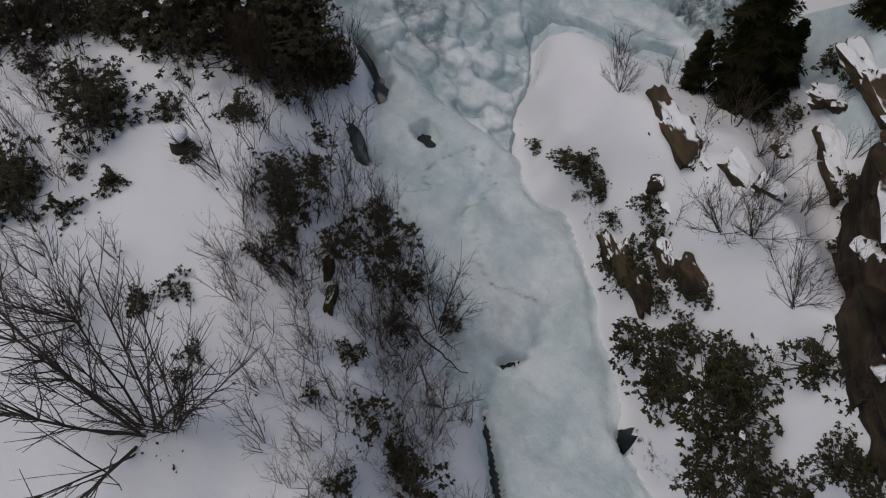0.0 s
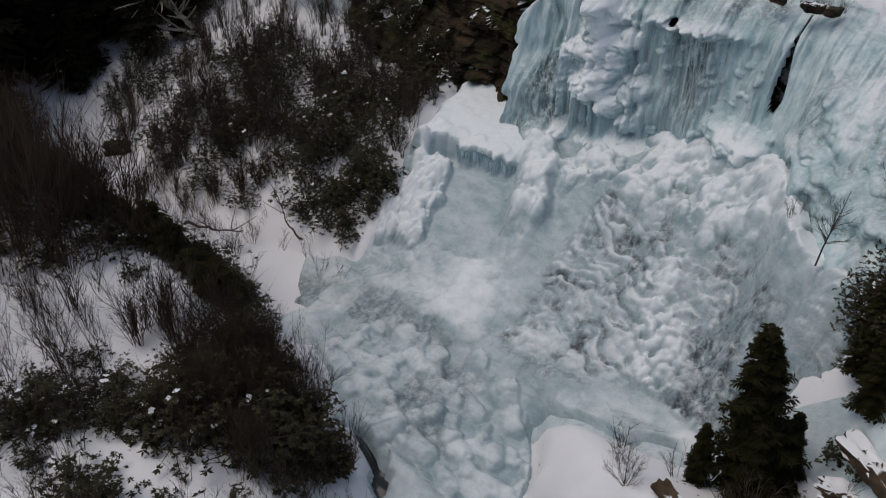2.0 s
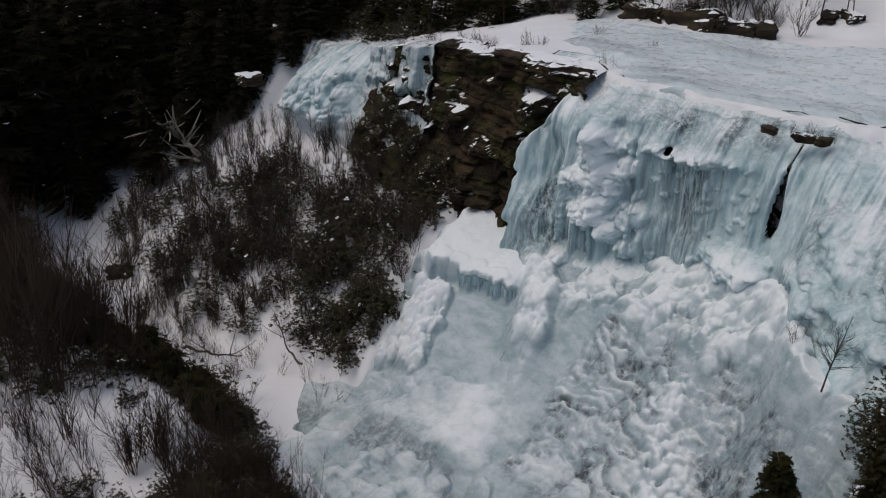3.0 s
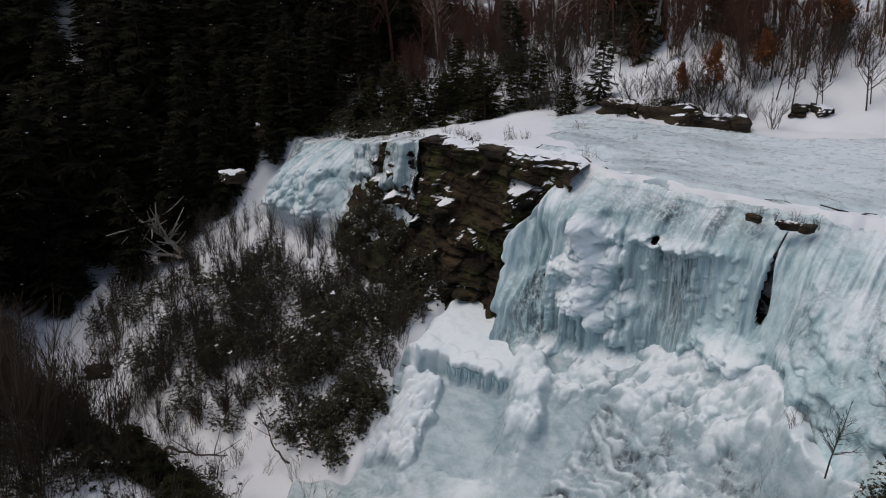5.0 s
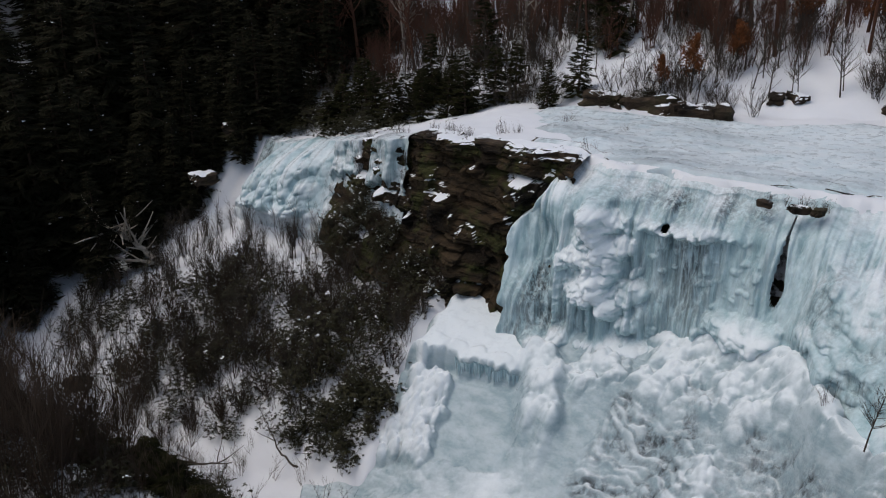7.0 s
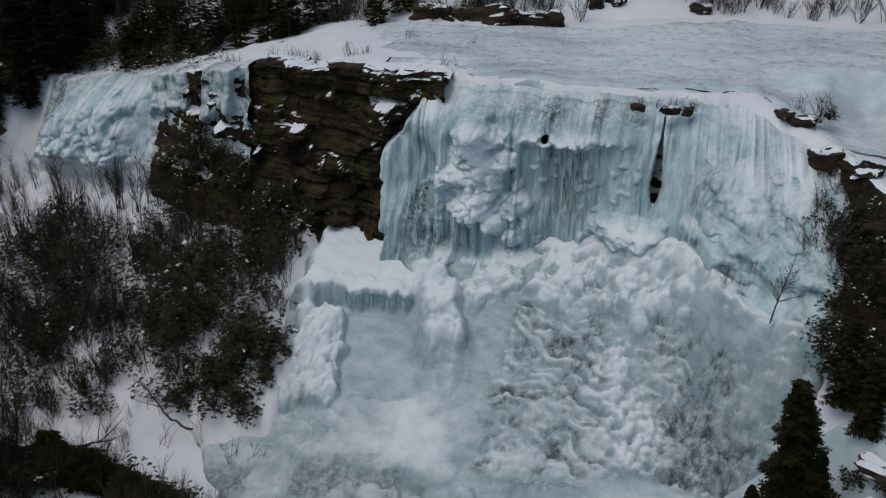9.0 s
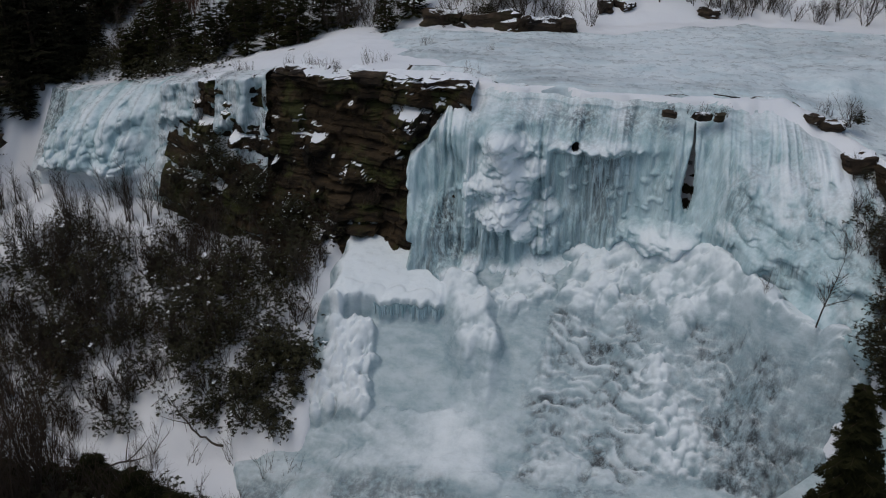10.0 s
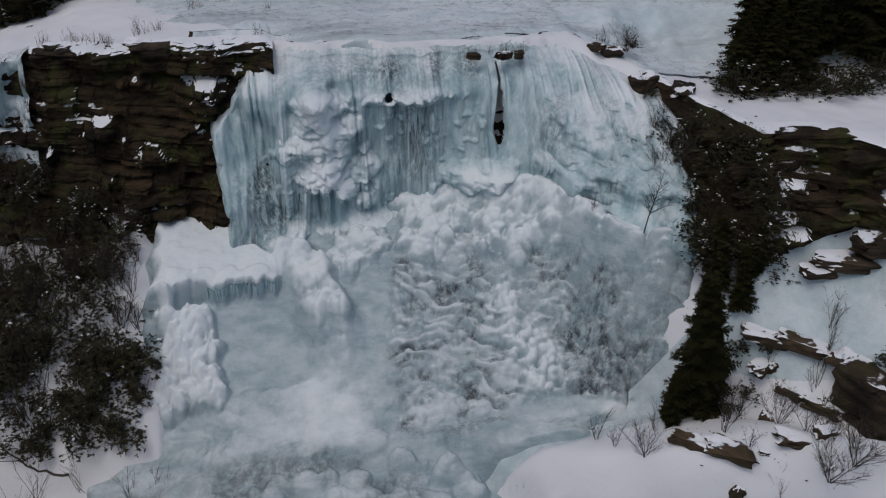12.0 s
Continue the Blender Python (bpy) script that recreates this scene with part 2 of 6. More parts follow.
def plain_material(name, a, b_colour, scale=6.0, rough=0.8, spread=0.0, gloss=0.12):
    """Two tones of one stuff, with a share that differs from piece to piece."""
    m, t, b = material(name)
    base = mixed(t, noise_tex(t, scale, 4, 0.6), a, b_colour)
    if spread:
        info = t.nodes.new("ShaderNodeObjectInfo")
        base = mixed(t, maths(t, "MULTIPLY", info.outputs["Random"], spread), base, b_colour)
    t.links.new(base, b.inputs["Base Color"])
    b.inputs["Roughness"].default_value = rough
    b.inputs["Specular IOR Level"].default_value = gloss
    return m


SNOW = snow_material()
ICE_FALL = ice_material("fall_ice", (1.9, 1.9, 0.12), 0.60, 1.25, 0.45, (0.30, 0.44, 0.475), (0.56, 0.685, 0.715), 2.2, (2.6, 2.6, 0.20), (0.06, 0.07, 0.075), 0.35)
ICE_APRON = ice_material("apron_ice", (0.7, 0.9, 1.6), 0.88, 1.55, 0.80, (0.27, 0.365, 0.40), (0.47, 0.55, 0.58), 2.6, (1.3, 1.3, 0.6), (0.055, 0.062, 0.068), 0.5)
ICE_STREAM = ice_material("stream_ice", (0.45, 0.45, 0.45), 1.06, 1.55, 0.75, (0.40, 0.51, 0.54), (0.64, 0.71, 0.74), 1.0, (1, 1, 1), (0.14, 0.15, 0.16), 1.0)
ICE_RIVER = ice_material("river_ice", (0.10, 0.45, 0.45), 0.95, 1.45, 0.75, (0.46, 0.57, 0.61), (0.60, 0.68, 0.72), 0.8, (0.4, 1.4, 1), (0.16, 0.17, 0.18), 0.12)
ROCK = rock_material("wet_rock", (0.012, 0.008, 0.0044), (0.056, 0.037, 0.019), 0.8, -0.24)
ROCK_BANK = rock_material("bank_rock", (0.016, 0.012, 0.009), (0.075, 0.052, 0.034), 0.3, 0.25)
ROCK_TAN = rock_material("tan_rock", (0.050, 0.036, 0.024), (0.105, 0.072, 0.045), 0.2, 0.15)
LEAF = plain_material("evergreen_leaf", (0.0115, 0.0115, 0.0042), (0.034, 0.031, 0.0105), 3.0, 0.6, 0.4, 0.22)
NEEDLE = plain_material("hemlock_needle", (0.007, 0.008, 0.0025), (0.023, 0.022, 0.006), 2.0, 0.9, 0.4)
NEEDLE_FAR = plain_material("forest_needle", (0.0075, 0.0076, 0.0038), (0.020, 0.0185, 0.0085), 1.0, 0.9, 0.5)
BARK = plain_material("grey_bark", (0.035, 0.028, 0.022), (0.090, 0.074, 0.060), 9.0, 0.9, 0.3)
BARK_DARK = plain_material("dark_twig", (0.024, 0.017, 0.012), (0.068, 0.047, 0.033), 6.0, 0.9, 0.4)
BARK_RED = plain_material("russet_twig", (0.045, 0.022, 0.015), (0.115, 0.056, 0.037), 4.0, 0.9, 0.6)
BARK_PALE = plain_material("pale_bark", (0.20, 0.17, 0.14), (0.42, 0.38, 0.32), 7.0, 0.85, 0.3)
OAK_LEAF = plain_material("withered_leaf", (0.09, 0.030, 0.012), (0.20, 0.075, 0.026), 5.0, 0.8, 0.3)
SNOW_CLUMP = plain_material("clinging_snow", SNOW_B, SNOW_A, 3.0, 0.75)


# ---- mesh helpers ----
def mesh_of(name, verts, faces, mat, smooth=True):
    me = bpy.data.meshes.new(name)
    verts, faces = np.asarray(verts, np.float32), np.asarray(faces, np.int32)
    n, k = faces.shape
    me.vertices.add(len(verts))
    me.vertices.foreach_set("co", verts.ravel())
    me.loops.add(n * k)
    me.loops.foreach_set("vertex_index", faces.ravel())
    me.polygons.add(n)
    me.polygons.foreach_set("loop_start", np.arange(0, n * k, k, dtype=np.int32))
    me.polygons.foreach_set("use_smooth", np.full(n, smooth))
    me.materials.append(mat)
    me.update(calc_edges=True)
    me.validate()
    return me


def sheet_faces(rows, cols):
    a = np.arange(rows * cols).reshape(rows, cols)
    return np.stack([a[:-1, :-1], a[:-1, 1:], a[1:, 1:], a[1:, :-1]], -1).reshape(-1, 4)


def sheet(name, px, py, pz, mat, grime_shade=None, rime=None, hole=None):
    """A sheet from three grids of coordinates, with a share of darkening (thin ice, painted shade) and of white rime at
    each point; hole marks what is left out.
    """
    faces = sheet_faces(*px.shape)
    if hole is not None:
        faces = faces[~hole.ravel()[faces].any(1)]
    me = mesh_of(name, np.stack([px, py, pz], -1).reshape(-1, 3), faces, mat)
    for layer_name, values in (("grime_shade", grime_shade), ("rime", rime)):
        if values is not None:
            layer = me.attributes.new(layer_name, "FLOAT", "POINT")
            layer.data.foreach_set("value", np.clip(values, -1, 1).astype(np.float32).ravel())
    return me


def piece(name, me, parent=None, label=""):
    ob = new(name, me)
    ob.parent = parent
    return tagged(ob, label)


def thing(name, label, category, at=(0, 0, 0), group=""):
    ob = new(name)
    ob.location = at
    ob.empty_display_size = 0.2
    return tagged(ob, label, category, group)


def stretched(lo, hi, inner_lo, inner_hi, step, far_steps):
    """Even steps inside, growing steps out to lo and hi."""
    g = np.linspace(0, 1, far_steps + 1)[1:] ** 2.2
    return np.concatenate([(inner_lo - (inner_lo - lo) * g)[::-1], np.arange(inner_lo, inner_hi, step), inner_hi + (hi - inner_hi) * g])


# ---- ground, rock faces, ice ----
# Open water in the stream: x, y, two radii and a turn.
WATER = [(3.8, -15.7, 0.55, 0.42, 20), (0.9, -14.9, 1.0, 0.38, -40), (-0.6, -14.3, 1.1, 0.30, -35), (2.7, -17.9, 0.9, 0.28, -30), (11.6, -20.2, 0.55, 0.13, 60), (15.8, -19.9, 0.5, 0.16, -50), (13.3, -23.2, 1.5, 0.14, -40)]


def open_water(x, y):
    """1 inside the holes in the stream's ice, 0 outside."""
    total = np.zeros(np.shape(x))
    for wx, wy, ra, rb, turn in WATER:
        c, k = math.cos(radians(turn)), math.sin(radians(turn))
        u, v = (x - wx) * c + (y - wy) * k, (y - wy) * c - (x - wx) * k
        r = np.sqrt((u / ra) ** 2 + (v / rb) ** 2) + 0.35 * fbm(x * 2.5, y * 2.5, 2)
        total = np.maximum(total, ease((1.15 - r) / 0.3))
    return total


def under_ice(x, y):
    """1 below the ice apron, where the ground lies deeper."""
    return ease((x + 9.6) / 1.0) * ease((12.3 - x) / 1.0) * ease((y + 10.2) / 1.2) * ease((np.interp(x, X, FOOT_Y) + 0.6 - y) / 0.8)


gx, gy = np.meshgrid(stretched(-900, 900, -48, 36, 0.22, 24), stretched(-900, 900, -40, 30, 0.22, 24))
gz = ground_z(gx, gy, 2.0) - 2.2 * under_ice(gx, gy) - 0.9 * open_water(gx, gy)
ground = tagged(new("ground", sheet("ground", gx, gy, gz, SNOW)), "snow-covered gorge floor, banks, ledges and hillside", "ground", kind="structure")


def face_sheet(name, x0, x1, step, rows, mat, bulge, over=1.2, under=0.6, thin=None, soft=0.0):
    """A sheet that follows the cliff from behind the lip down to under the foot; bulge(x, t, z) is pushed out to the open side."""
    xs = np.arange(x0, x1, step)
    t = np.linspace(0, 1, rows)[:, None] * np.ones(len(xs))
    x = xs[None, :] * np.ones((rows, 1))
    lip_y = np.interp(x, X, LIP_Y) + 0.45 * fbm(x * 0.6, x * 0 + 4.4, 3)
    lip_z = np.interp(x, X, LIP_Z) + 0.12 * fbm(x * 0.9, x * 0 + 1.4, 3)
    foot_y, foot_z = np.interp(x, X, FOOT_Y), np.interp(x, X, FOOT_Z)
    head = 0.14
    tail = np.clip((t - 0.94) / 0.06, 0, 1)
    u = np.clip((t - head) / (0.94 - head), 0, 1)
    h = np.clip(1 - t / head, 0, 1)
    y = lip_y + (foot_y - lip_y) * (u ** 1.15) + over * h
    z = lip_z + (foot_z - lip_z) * u - under * tail + 0.10 * h - soft * (1 - h) ** 2 * (1 - u) ** 2
    out = bulge(x, u, z) * ease(t / 0.06) * (1 - 0.45 * tail)
    sag = 0.08 * np.clip(out, 0, 2) * ease((u - 0.3) / 0.3) * ease((0.97 - u) / 0.1)
    grids = [x, y - out, z + 0.06 * out * ease((0.25 - u) / 0.25) - sag]
    extra = [] if thin is None else list(thin(x, u, z))
    grids, extra = [g[::-1] for g in grids], [g[::-1] for g in extra]
    return (name, *grids, mat, *extra)


def columns(x, z, pitch, warp, seed):
    """Hanging ice columns, each with its own width, depth and lower end."""
    u = x * pitch + warp
    cell = np.floor(u)
    f = u - cell
    own = hashed(cell, cell * 0, seed)
    end = 7.0 + 6.0 * hashed(cell, cell * 0, seed + 5)
    deep = (0.45 + 0.55 * own) * (1 - 0.45 * ease((end - z) / 1.4))
    return deep * np.sqrt(np.clip(1 - (2 * f - 1) ** 2, 0, 1))


def slots(x, z):
    """Openings in the curtain, dark rock behind them: above 0.5 where there is no ice."""
    tall = np.exp(-(((x - 6.62 - 0.03 * (z - 12)) / (0.03 + 0.11 * np.clip(13.9 - z, 0, 2.4) * ease((z - 10.7) / 1.2))) ** 2)) * ease((z - 10.8) / 0.4) * ease((14.5 - z) / 0.3)
    spot = np.exp(-(((x - 1.5) / (0.20 + 0.06 * value_noise(x * 9, z * 9))) ** 2 + ((z - 13.2) / 0.16) ** 2))
    return np.maximum(tall, spot)


def billow(x, y, soft=16.0):
    """Soft rounded billows: 1 on each crown, near 0 in the rounded creases."""
    x, y = np.asarray(x, float), np.asarray(y, float)
    ix, iy = np.floor(x), np.floor(y)
    total = np.zeros(x.shape)
    for dx in (-1, 0, 1):
        for dy in (-1, 0, 1):
            jx, jy = ix + dx, iy + dy
            px, py = jx + 0.1 + 0.8 * hashed(jx, jy, 3), jy + 0.1 + 0.8 * hashed(jx, jy, 7)
            total = total + np.exp(-soft * ((x - px) ** 2 + (y - py) ** 2))
    return np.sqrt(np.clip(1 + 1.75 * np.log(total + 1e-9) / soft, 0, 1))


def crust(x, z):
    """Cauliflower ice: soft lumps on lumps of several sizes."""
    wx, wz = x + 0.15 * fbm(x * 0.9, z * 0.9, 2), z + 0.15 * fbm(x * 0.9 + 9, z * 0.9, 2)
    big = billow(wx * 0.8, wz * 0.75)
    mid = billow(wx * 1.9 + 4, wz * 1.8)
    fine = billow(wx * 4.4, wz * 4.2 + 7)
    return 0.55 * big + 0.36 * mid * (0.4 + 0.6 * big) + 0.15 * fine * (0.3 + 0.7 * mid)


def crust_share(x, z):
    """Where the fall is cauliflower ice and not hanging columns."""
    wob = 0.5 * fbm(x * 0.7, z * 0.5, 3)
    bulb = np.exp(-(((x + 1.5 + 0.6 * wob) / (1.15 + 0.10 * np.clip(13 - z, 0, 3))) ** 2)) * ease((13.4 - z + wob) / 0.6) * ease((z - 8.6 + wob) / 0.8)
    mound = np.exp(-(((x - 6.3) / 2.0) ** 2 + ((z - 9.3) / 0.9) ** 2) ** 2)
    right = ease((x - 7.9 + 0.6 * wob) / 1.2) * ease((14.3 - z + wob) / 1.6)
    shelf = 0.8 * np.exp(-(((x - 2.0) / 2.2) ** 2 + ((z - 13.25 - 0.25 * wob) / 0.24) ** 2))
    foot = ease((np.interp(x, X, FOOT_Z) + 0.7 + 0.8 * wob - z) / 0.9) * ease((x + 5.2) / 1.0)
    return bulb, mound, right, shelf, foot


def hanging(x, z):
    """The curtain's columns: broad ones, with thin ones between and upon them."""
    warp = 0.5 * fbm(x * 0.6, z * 0.10, 3)
    uneven = 0.62 + 0.55 * value_noise(x * 0.9 + 3, z * 0.45) + 0.25 * value_noise(x * 2.6, z * 1.1)
    uneven = np.clip(uneven, 0.1, 1.2) * (1 - 0.45 * ease((x - 3.2) / 0.8) * ease((8.2 - x) / 0.6))
    return [uneven * c for c in (columns(x, z, 0.62, warp, 1), columns(x, z, 1.7, 1.8 * warp, 2), columns(x, z, 3.9, 3 * warp, 3), columns(x, z, 8.8, 6 * warp, 4))]


def main_fall(x, u, z):
    round_lip = 0.9 * ease(u / 0.22) - 0.3 * u
    one, two, three, four = hanging(x, z)
    body = 0.60 * one + 0.50 * two + 0.34 * three + 0.12 * four
    bulb, mound, right, shelf, foot = crust_share(x, z)
    share = np.clip(bulb + mound + right + shelf + foot, 0, 1)
    heap = 0.7 * bulb + 0.8 * mound + 0.8 * right + 0.5 * shelf + 0.6 * foot
    dome = np.exp(-(((x + 2.5) / 2.6) ** 4)) * ease((z - 12.4 - 0.25 * (x + 2.5) + 0.7 * fbm(x * 0.8, z * 0.4, 2)) / 1.6)
    body = body * (1 - 0.9 * share) * (1 - 0.75 * dome) + heap * 0.6 + share * 0.45 * crust(1.2 * x + 5, 1.15 * z) + 0.3 * share + 1.15 * dome
    body = body * (1 - 0.6 * ease((u - 0.7) / 0.3) * ease((x - 8) / 1.5))
    body = body - 0.35 * np.exp(-(((x - 7.3) / 1.2) ** 2 + ((z - 8.45) / 0.45) ** 2)) + 0.9 * ease((-3.6 - x) / 1.2) * ease((10.5 - z) / 2)
    left_edge = -6.7 + 2.5 * ease((z - 11.5) / 4.0) + 0.35 * fbm(z * 0.9, z * 0 + 2, 3)
    ends = ease((x - left_edge) / 0.5)
    ends = ends - 1.3 * (1 - ease((x - left_edge + 0.35) / 0.35))
    right_edge = 13.4 + 0.4 * fbm(z * 0.7, z * 0 + 8, 3)
    ends = ends - 1.6 * ease((x - right_edge) / 0.5)
    low = 1 - 0.85 * ease((u - 0.62 + 0.10 * fbm(x * 0.8, z * 0.8, 2)) / 0.36) * ease((x - 4.8) / 2)
    return (round_lip + body * ease(u / 0.12) + 0.05 * fbm(x * 3, z * 1.2, 3)) * ends * np.where(ends > 0, low, 1) - 0.5 * ease(slots(x, z) / 0.5)


def thin_ice(x, u, z):
    """Where the ice between the columns is thin over dark rock, where it is white with rime, and where it is open; the
    hollow's shade is coloured in.
    """
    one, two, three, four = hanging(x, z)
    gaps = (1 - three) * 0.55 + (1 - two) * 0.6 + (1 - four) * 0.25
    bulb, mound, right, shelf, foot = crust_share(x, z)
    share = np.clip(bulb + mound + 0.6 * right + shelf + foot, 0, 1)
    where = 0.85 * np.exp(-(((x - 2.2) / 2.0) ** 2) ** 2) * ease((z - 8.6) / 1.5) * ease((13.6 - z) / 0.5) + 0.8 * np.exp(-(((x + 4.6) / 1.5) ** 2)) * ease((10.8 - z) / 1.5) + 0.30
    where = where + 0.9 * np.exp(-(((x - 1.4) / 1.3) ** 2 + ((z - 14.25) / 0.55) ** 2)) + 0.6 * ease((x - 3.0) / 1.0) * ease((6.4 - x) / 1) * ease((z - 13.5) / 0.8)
    # The recess below the mound: its cavity shade is put into the colour.
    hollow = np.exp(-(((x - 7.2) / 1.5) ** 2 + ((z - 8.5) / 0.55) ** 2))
    grime_shade = where * ease((gaps - 0.42) / 0.55) * (0.85 + 0.6 * value_noise(x * 1.1, z * 0.5)) * (1 - 0.9 * share)
    grime_shade = grime_shade + 0.9 * right * ease((0.05 + fbm(x * 0.55, z * 0.3, 3)) / 0.5) * ease((0.85 - crust(1.2 * x + 5, 1.15 * z)) / 0.4) + 1.1 * hollow + 0.5 * right * ease((0.25 + fbm(x * 0.8 + 4, z * 0.5, 3)) / 0.5)
    dome = np.exp(-(((x + 3.5) / 1.8) ** 2)) * ease((z - 12.0) / 1.5)
    rime = share * (1.1 * crust(1.2 * x + 5, 1.15 * z) - 0.30 - 0.22 * mound - 0.85 * right) + 0.06 * dome + 0.22 * ease((0.14 - u) / 0.14) + 0.45 * (1 - share) * (two + 0.5 * three - 0.55) - 0.26 * (1 - share) * np.exp(-(((x + 4.6) / 2.6) ** 2)) * ease((12.4 - z) / 2) - 0.35 * hollow
    return grime_shade, rime, slots(x, z) > 0.5


def side_fall(x, u, z):
    warp = 0.4 * fbm(x * 0.5, z * 0.2 + 5, 3)
    body = 0.5 * columns(x, z * 0 + 20, 0.40, warp, 7) + 0.22 * columns(x, z * 0 + 20, 1.3, 2 * warp, 8)
    crown = 1.1 * np.exp(-(((x + 28.8) / 3.6) ** 2)) * ease(u / 0.35) 
    share = ease((12.0 - z + 0.8 * fbm(x * 0.5, z * 0.3, 3)) / 1.5)
    ends = ease((x + 33.6 - 0.5 * np.clip(z - 6, 0, 6)) / 1.0) * ease((-22.9 - x) / 3.5) - 0.8 * ease((x + 23.4 + 0.5 * fbm(z * 0.6, z * 0, 3)) / 0.4)
    return (0.5 * ease(u / 0.2) + crown + body * ease(u / 0.15) * (1 - 0.6 * share) + share * 1.5 * crust(x * 0.7 + 3, z * 0.65)) * ends * (1 - 0.8 * ease((u - 0.70 + 0.08 * fbm(x * 0.7, z * 0.6, 2)) / 0.3))


def side_thin_shade(x, u, z):
    warp = 0.4 * fbm(x * 0.5, z * 0.2 + 5, 3)
    gaps = 1 - columns(x, z * 0 + 20, 1.3, 2 * warp, 8)
    soft = crust(x * 0.7 + 3, z * 0.65)
    # Thin ice in the gaps; the left flank's shaded side is painted darker.
    return 0.5 * ease((gaps - 0.3) / 0.6) * ease((z - 8) / 2) + 0.8 * ease((-31.6 - x) / 1.2) * ease((z - 6.5) / 1), 0.9 * soft - 0.62 + 0.8 * ease((8.4 - z + 0.6 * fbm(x * 0.5, z * 0.5, 2)) / 1.2), z > 99


def thin_veil(x, u, z):
    """Broken ice that leaves the rock steps bare between its strands."""
    strands = value_noise(x * 1.6, z * 0.25) + 0.5 * value_noise(x * 3.7, z * 0.5 + 4)
    steps = 0.35 * billow(x * 1.3, z * 1.1) + 0.15 * billow(x * 3, z * 2.4)
    step = 0.55 * np.floor((z + 0.3 * value_noise(x * 0.9, z * 0)) / 0.75) * -0.12
    strands = strands + 0.35 * np.exp(-(((x + 18.6) / 3.0) ** 4))
    low = 10.6 + 0.9 * ease((x + 19) / 3) + 0.6 * value_noise(x * 0.8, x * 0)
    return 1.2 * ease((strands + 0.05) / 0.3) * ease((z - low) / 0.8) * (1 + step + 0.9) * 0.62 - 0.10 + steps + 0.3 * ease((0.2 - u) / 0.2)


def veil_thin(x, u, z):
    """The veil is thin and grey, with dark rock close behind."""
    return 0.45 + 0.4 * value_noise(x * 2.1, z * 1.3), 0.6 * billow(x * 1.3, z * 1.1) - 0.15, z > 99


# Snow-holding shelves in the rock: x, height, half width, depth.
SHELVES = [(-11.7, 12.2, 0.8, 1.1), (-10.8, 11.6, 0.4, 0.7), (-9.9, 14.1, 0.7, 0.8), (-6.8, 13.9, 0.7, 0.9), (-6.5, 13.3, 0.5, 0.8), (-5.4, 14.3, 0.4, 0.7), (-10.1, 10.8, 0.35, 0.6), (-11.5, 9.9, 0.35, 0.6), (-14.6, 10.6, 0.5, 0.8), (-13.6, 8.6, 0.7, 0.8), (-9.2, 8.4, 0.4, 0.7), (-11.6, 7.7, 0.8, 1.0), (-16.6, 9.7, 0.6, 0.8), (-18.2, 12.4, 0.8, 0.9), (-19.4, 11.6, 0.8, 0.9), (-17.4, 11.2, 0.6, 0.8), (-20.4, 12.6, 0.7, 0.8), (17.0, 12.1, 1.0, 0.7), (21, 12.2, 1.5, 0.8), (18.6, 11.5, 0.8, 0.5), (24, 12.0, 1.6, 0.9), (16.2, 11.2, 0.7, 0.4)]


def shelf_snow(x, u, z):
    """Snow lies over the cliff's brink and on the shelves."""
    cover = 1.0 * ease((0.02 - u + 0.015 * value_noise(x * 1.3, x * 0)) / 0.01)
    for sx1, sz1, half, deep in SHELVES:
        top = sz1 + 0.12 * value_noise(x * 1.7, x * 0 + sz1) + 0.04 * (x - sx1)
        cover = np.maximum(cover, 0.42 * ease((half - np.abs(x - sx1) + 0.3 * value_noise(x * 2.3 + sx1, z * 1.2)) / 0.3) * ease((z - top + 0.40 + 0.1 * value_noise(x * 3.7, x * 0)) / 0.08) * ease((top + 0.06 - z) / 0.06))
    return 0 * x, cover, z > 99


def ledges(x, u, z):
    """Level beds of rock, set back and proud by turns, broken along joints."""
    tilt = z + 0.05 * x + 0.16 * fbm(x * 0.25, z * 0.2, 4)
    total = 0.0
    for n, (pitch, deep) in enumerate(((1.9, 0.8), (0.7, 0.32), (0.27, 0.12), (0.11, 0.03))):
        bed = np.floor(tilt / pitch)
        joint = np.floor(x / (pitch * 1.3) + 7 * hashed(bed, bed * 0 + n) + 0.5 * fbm(x * 0.9, z * 0.9, 2))
        frac = tilt / pitch - bed
        total = total + deep * (1.1 * hashed(bed, joint, n) ** 1.5 + 0.3 * hashed(bed, bed * 0, n + 9)) * ease(frac / 0.12) * ease((1 - frac) / (0.05 + 0.5 * hashed(bed, joint, n + 4)))
    for sx1, sz1, half, deep in SHELVES:
        top = sz1 + 0.12 * value_noise(x * 1.7, x * 0 + sz1) + 0.04 * (x - sx1)
        total = total + deep * ease((half - np.abs(x - sx1) + 0.35 * value_noise(x * 2.3 + sx1, z * 2.3)) / 0.5) * ease((top - z) / 0.35) * ease((z - top + 1.1) / 0.7)
    return 0.05 + total + 0.30 * fbm(x * 0.5, z * 0.6, 5)


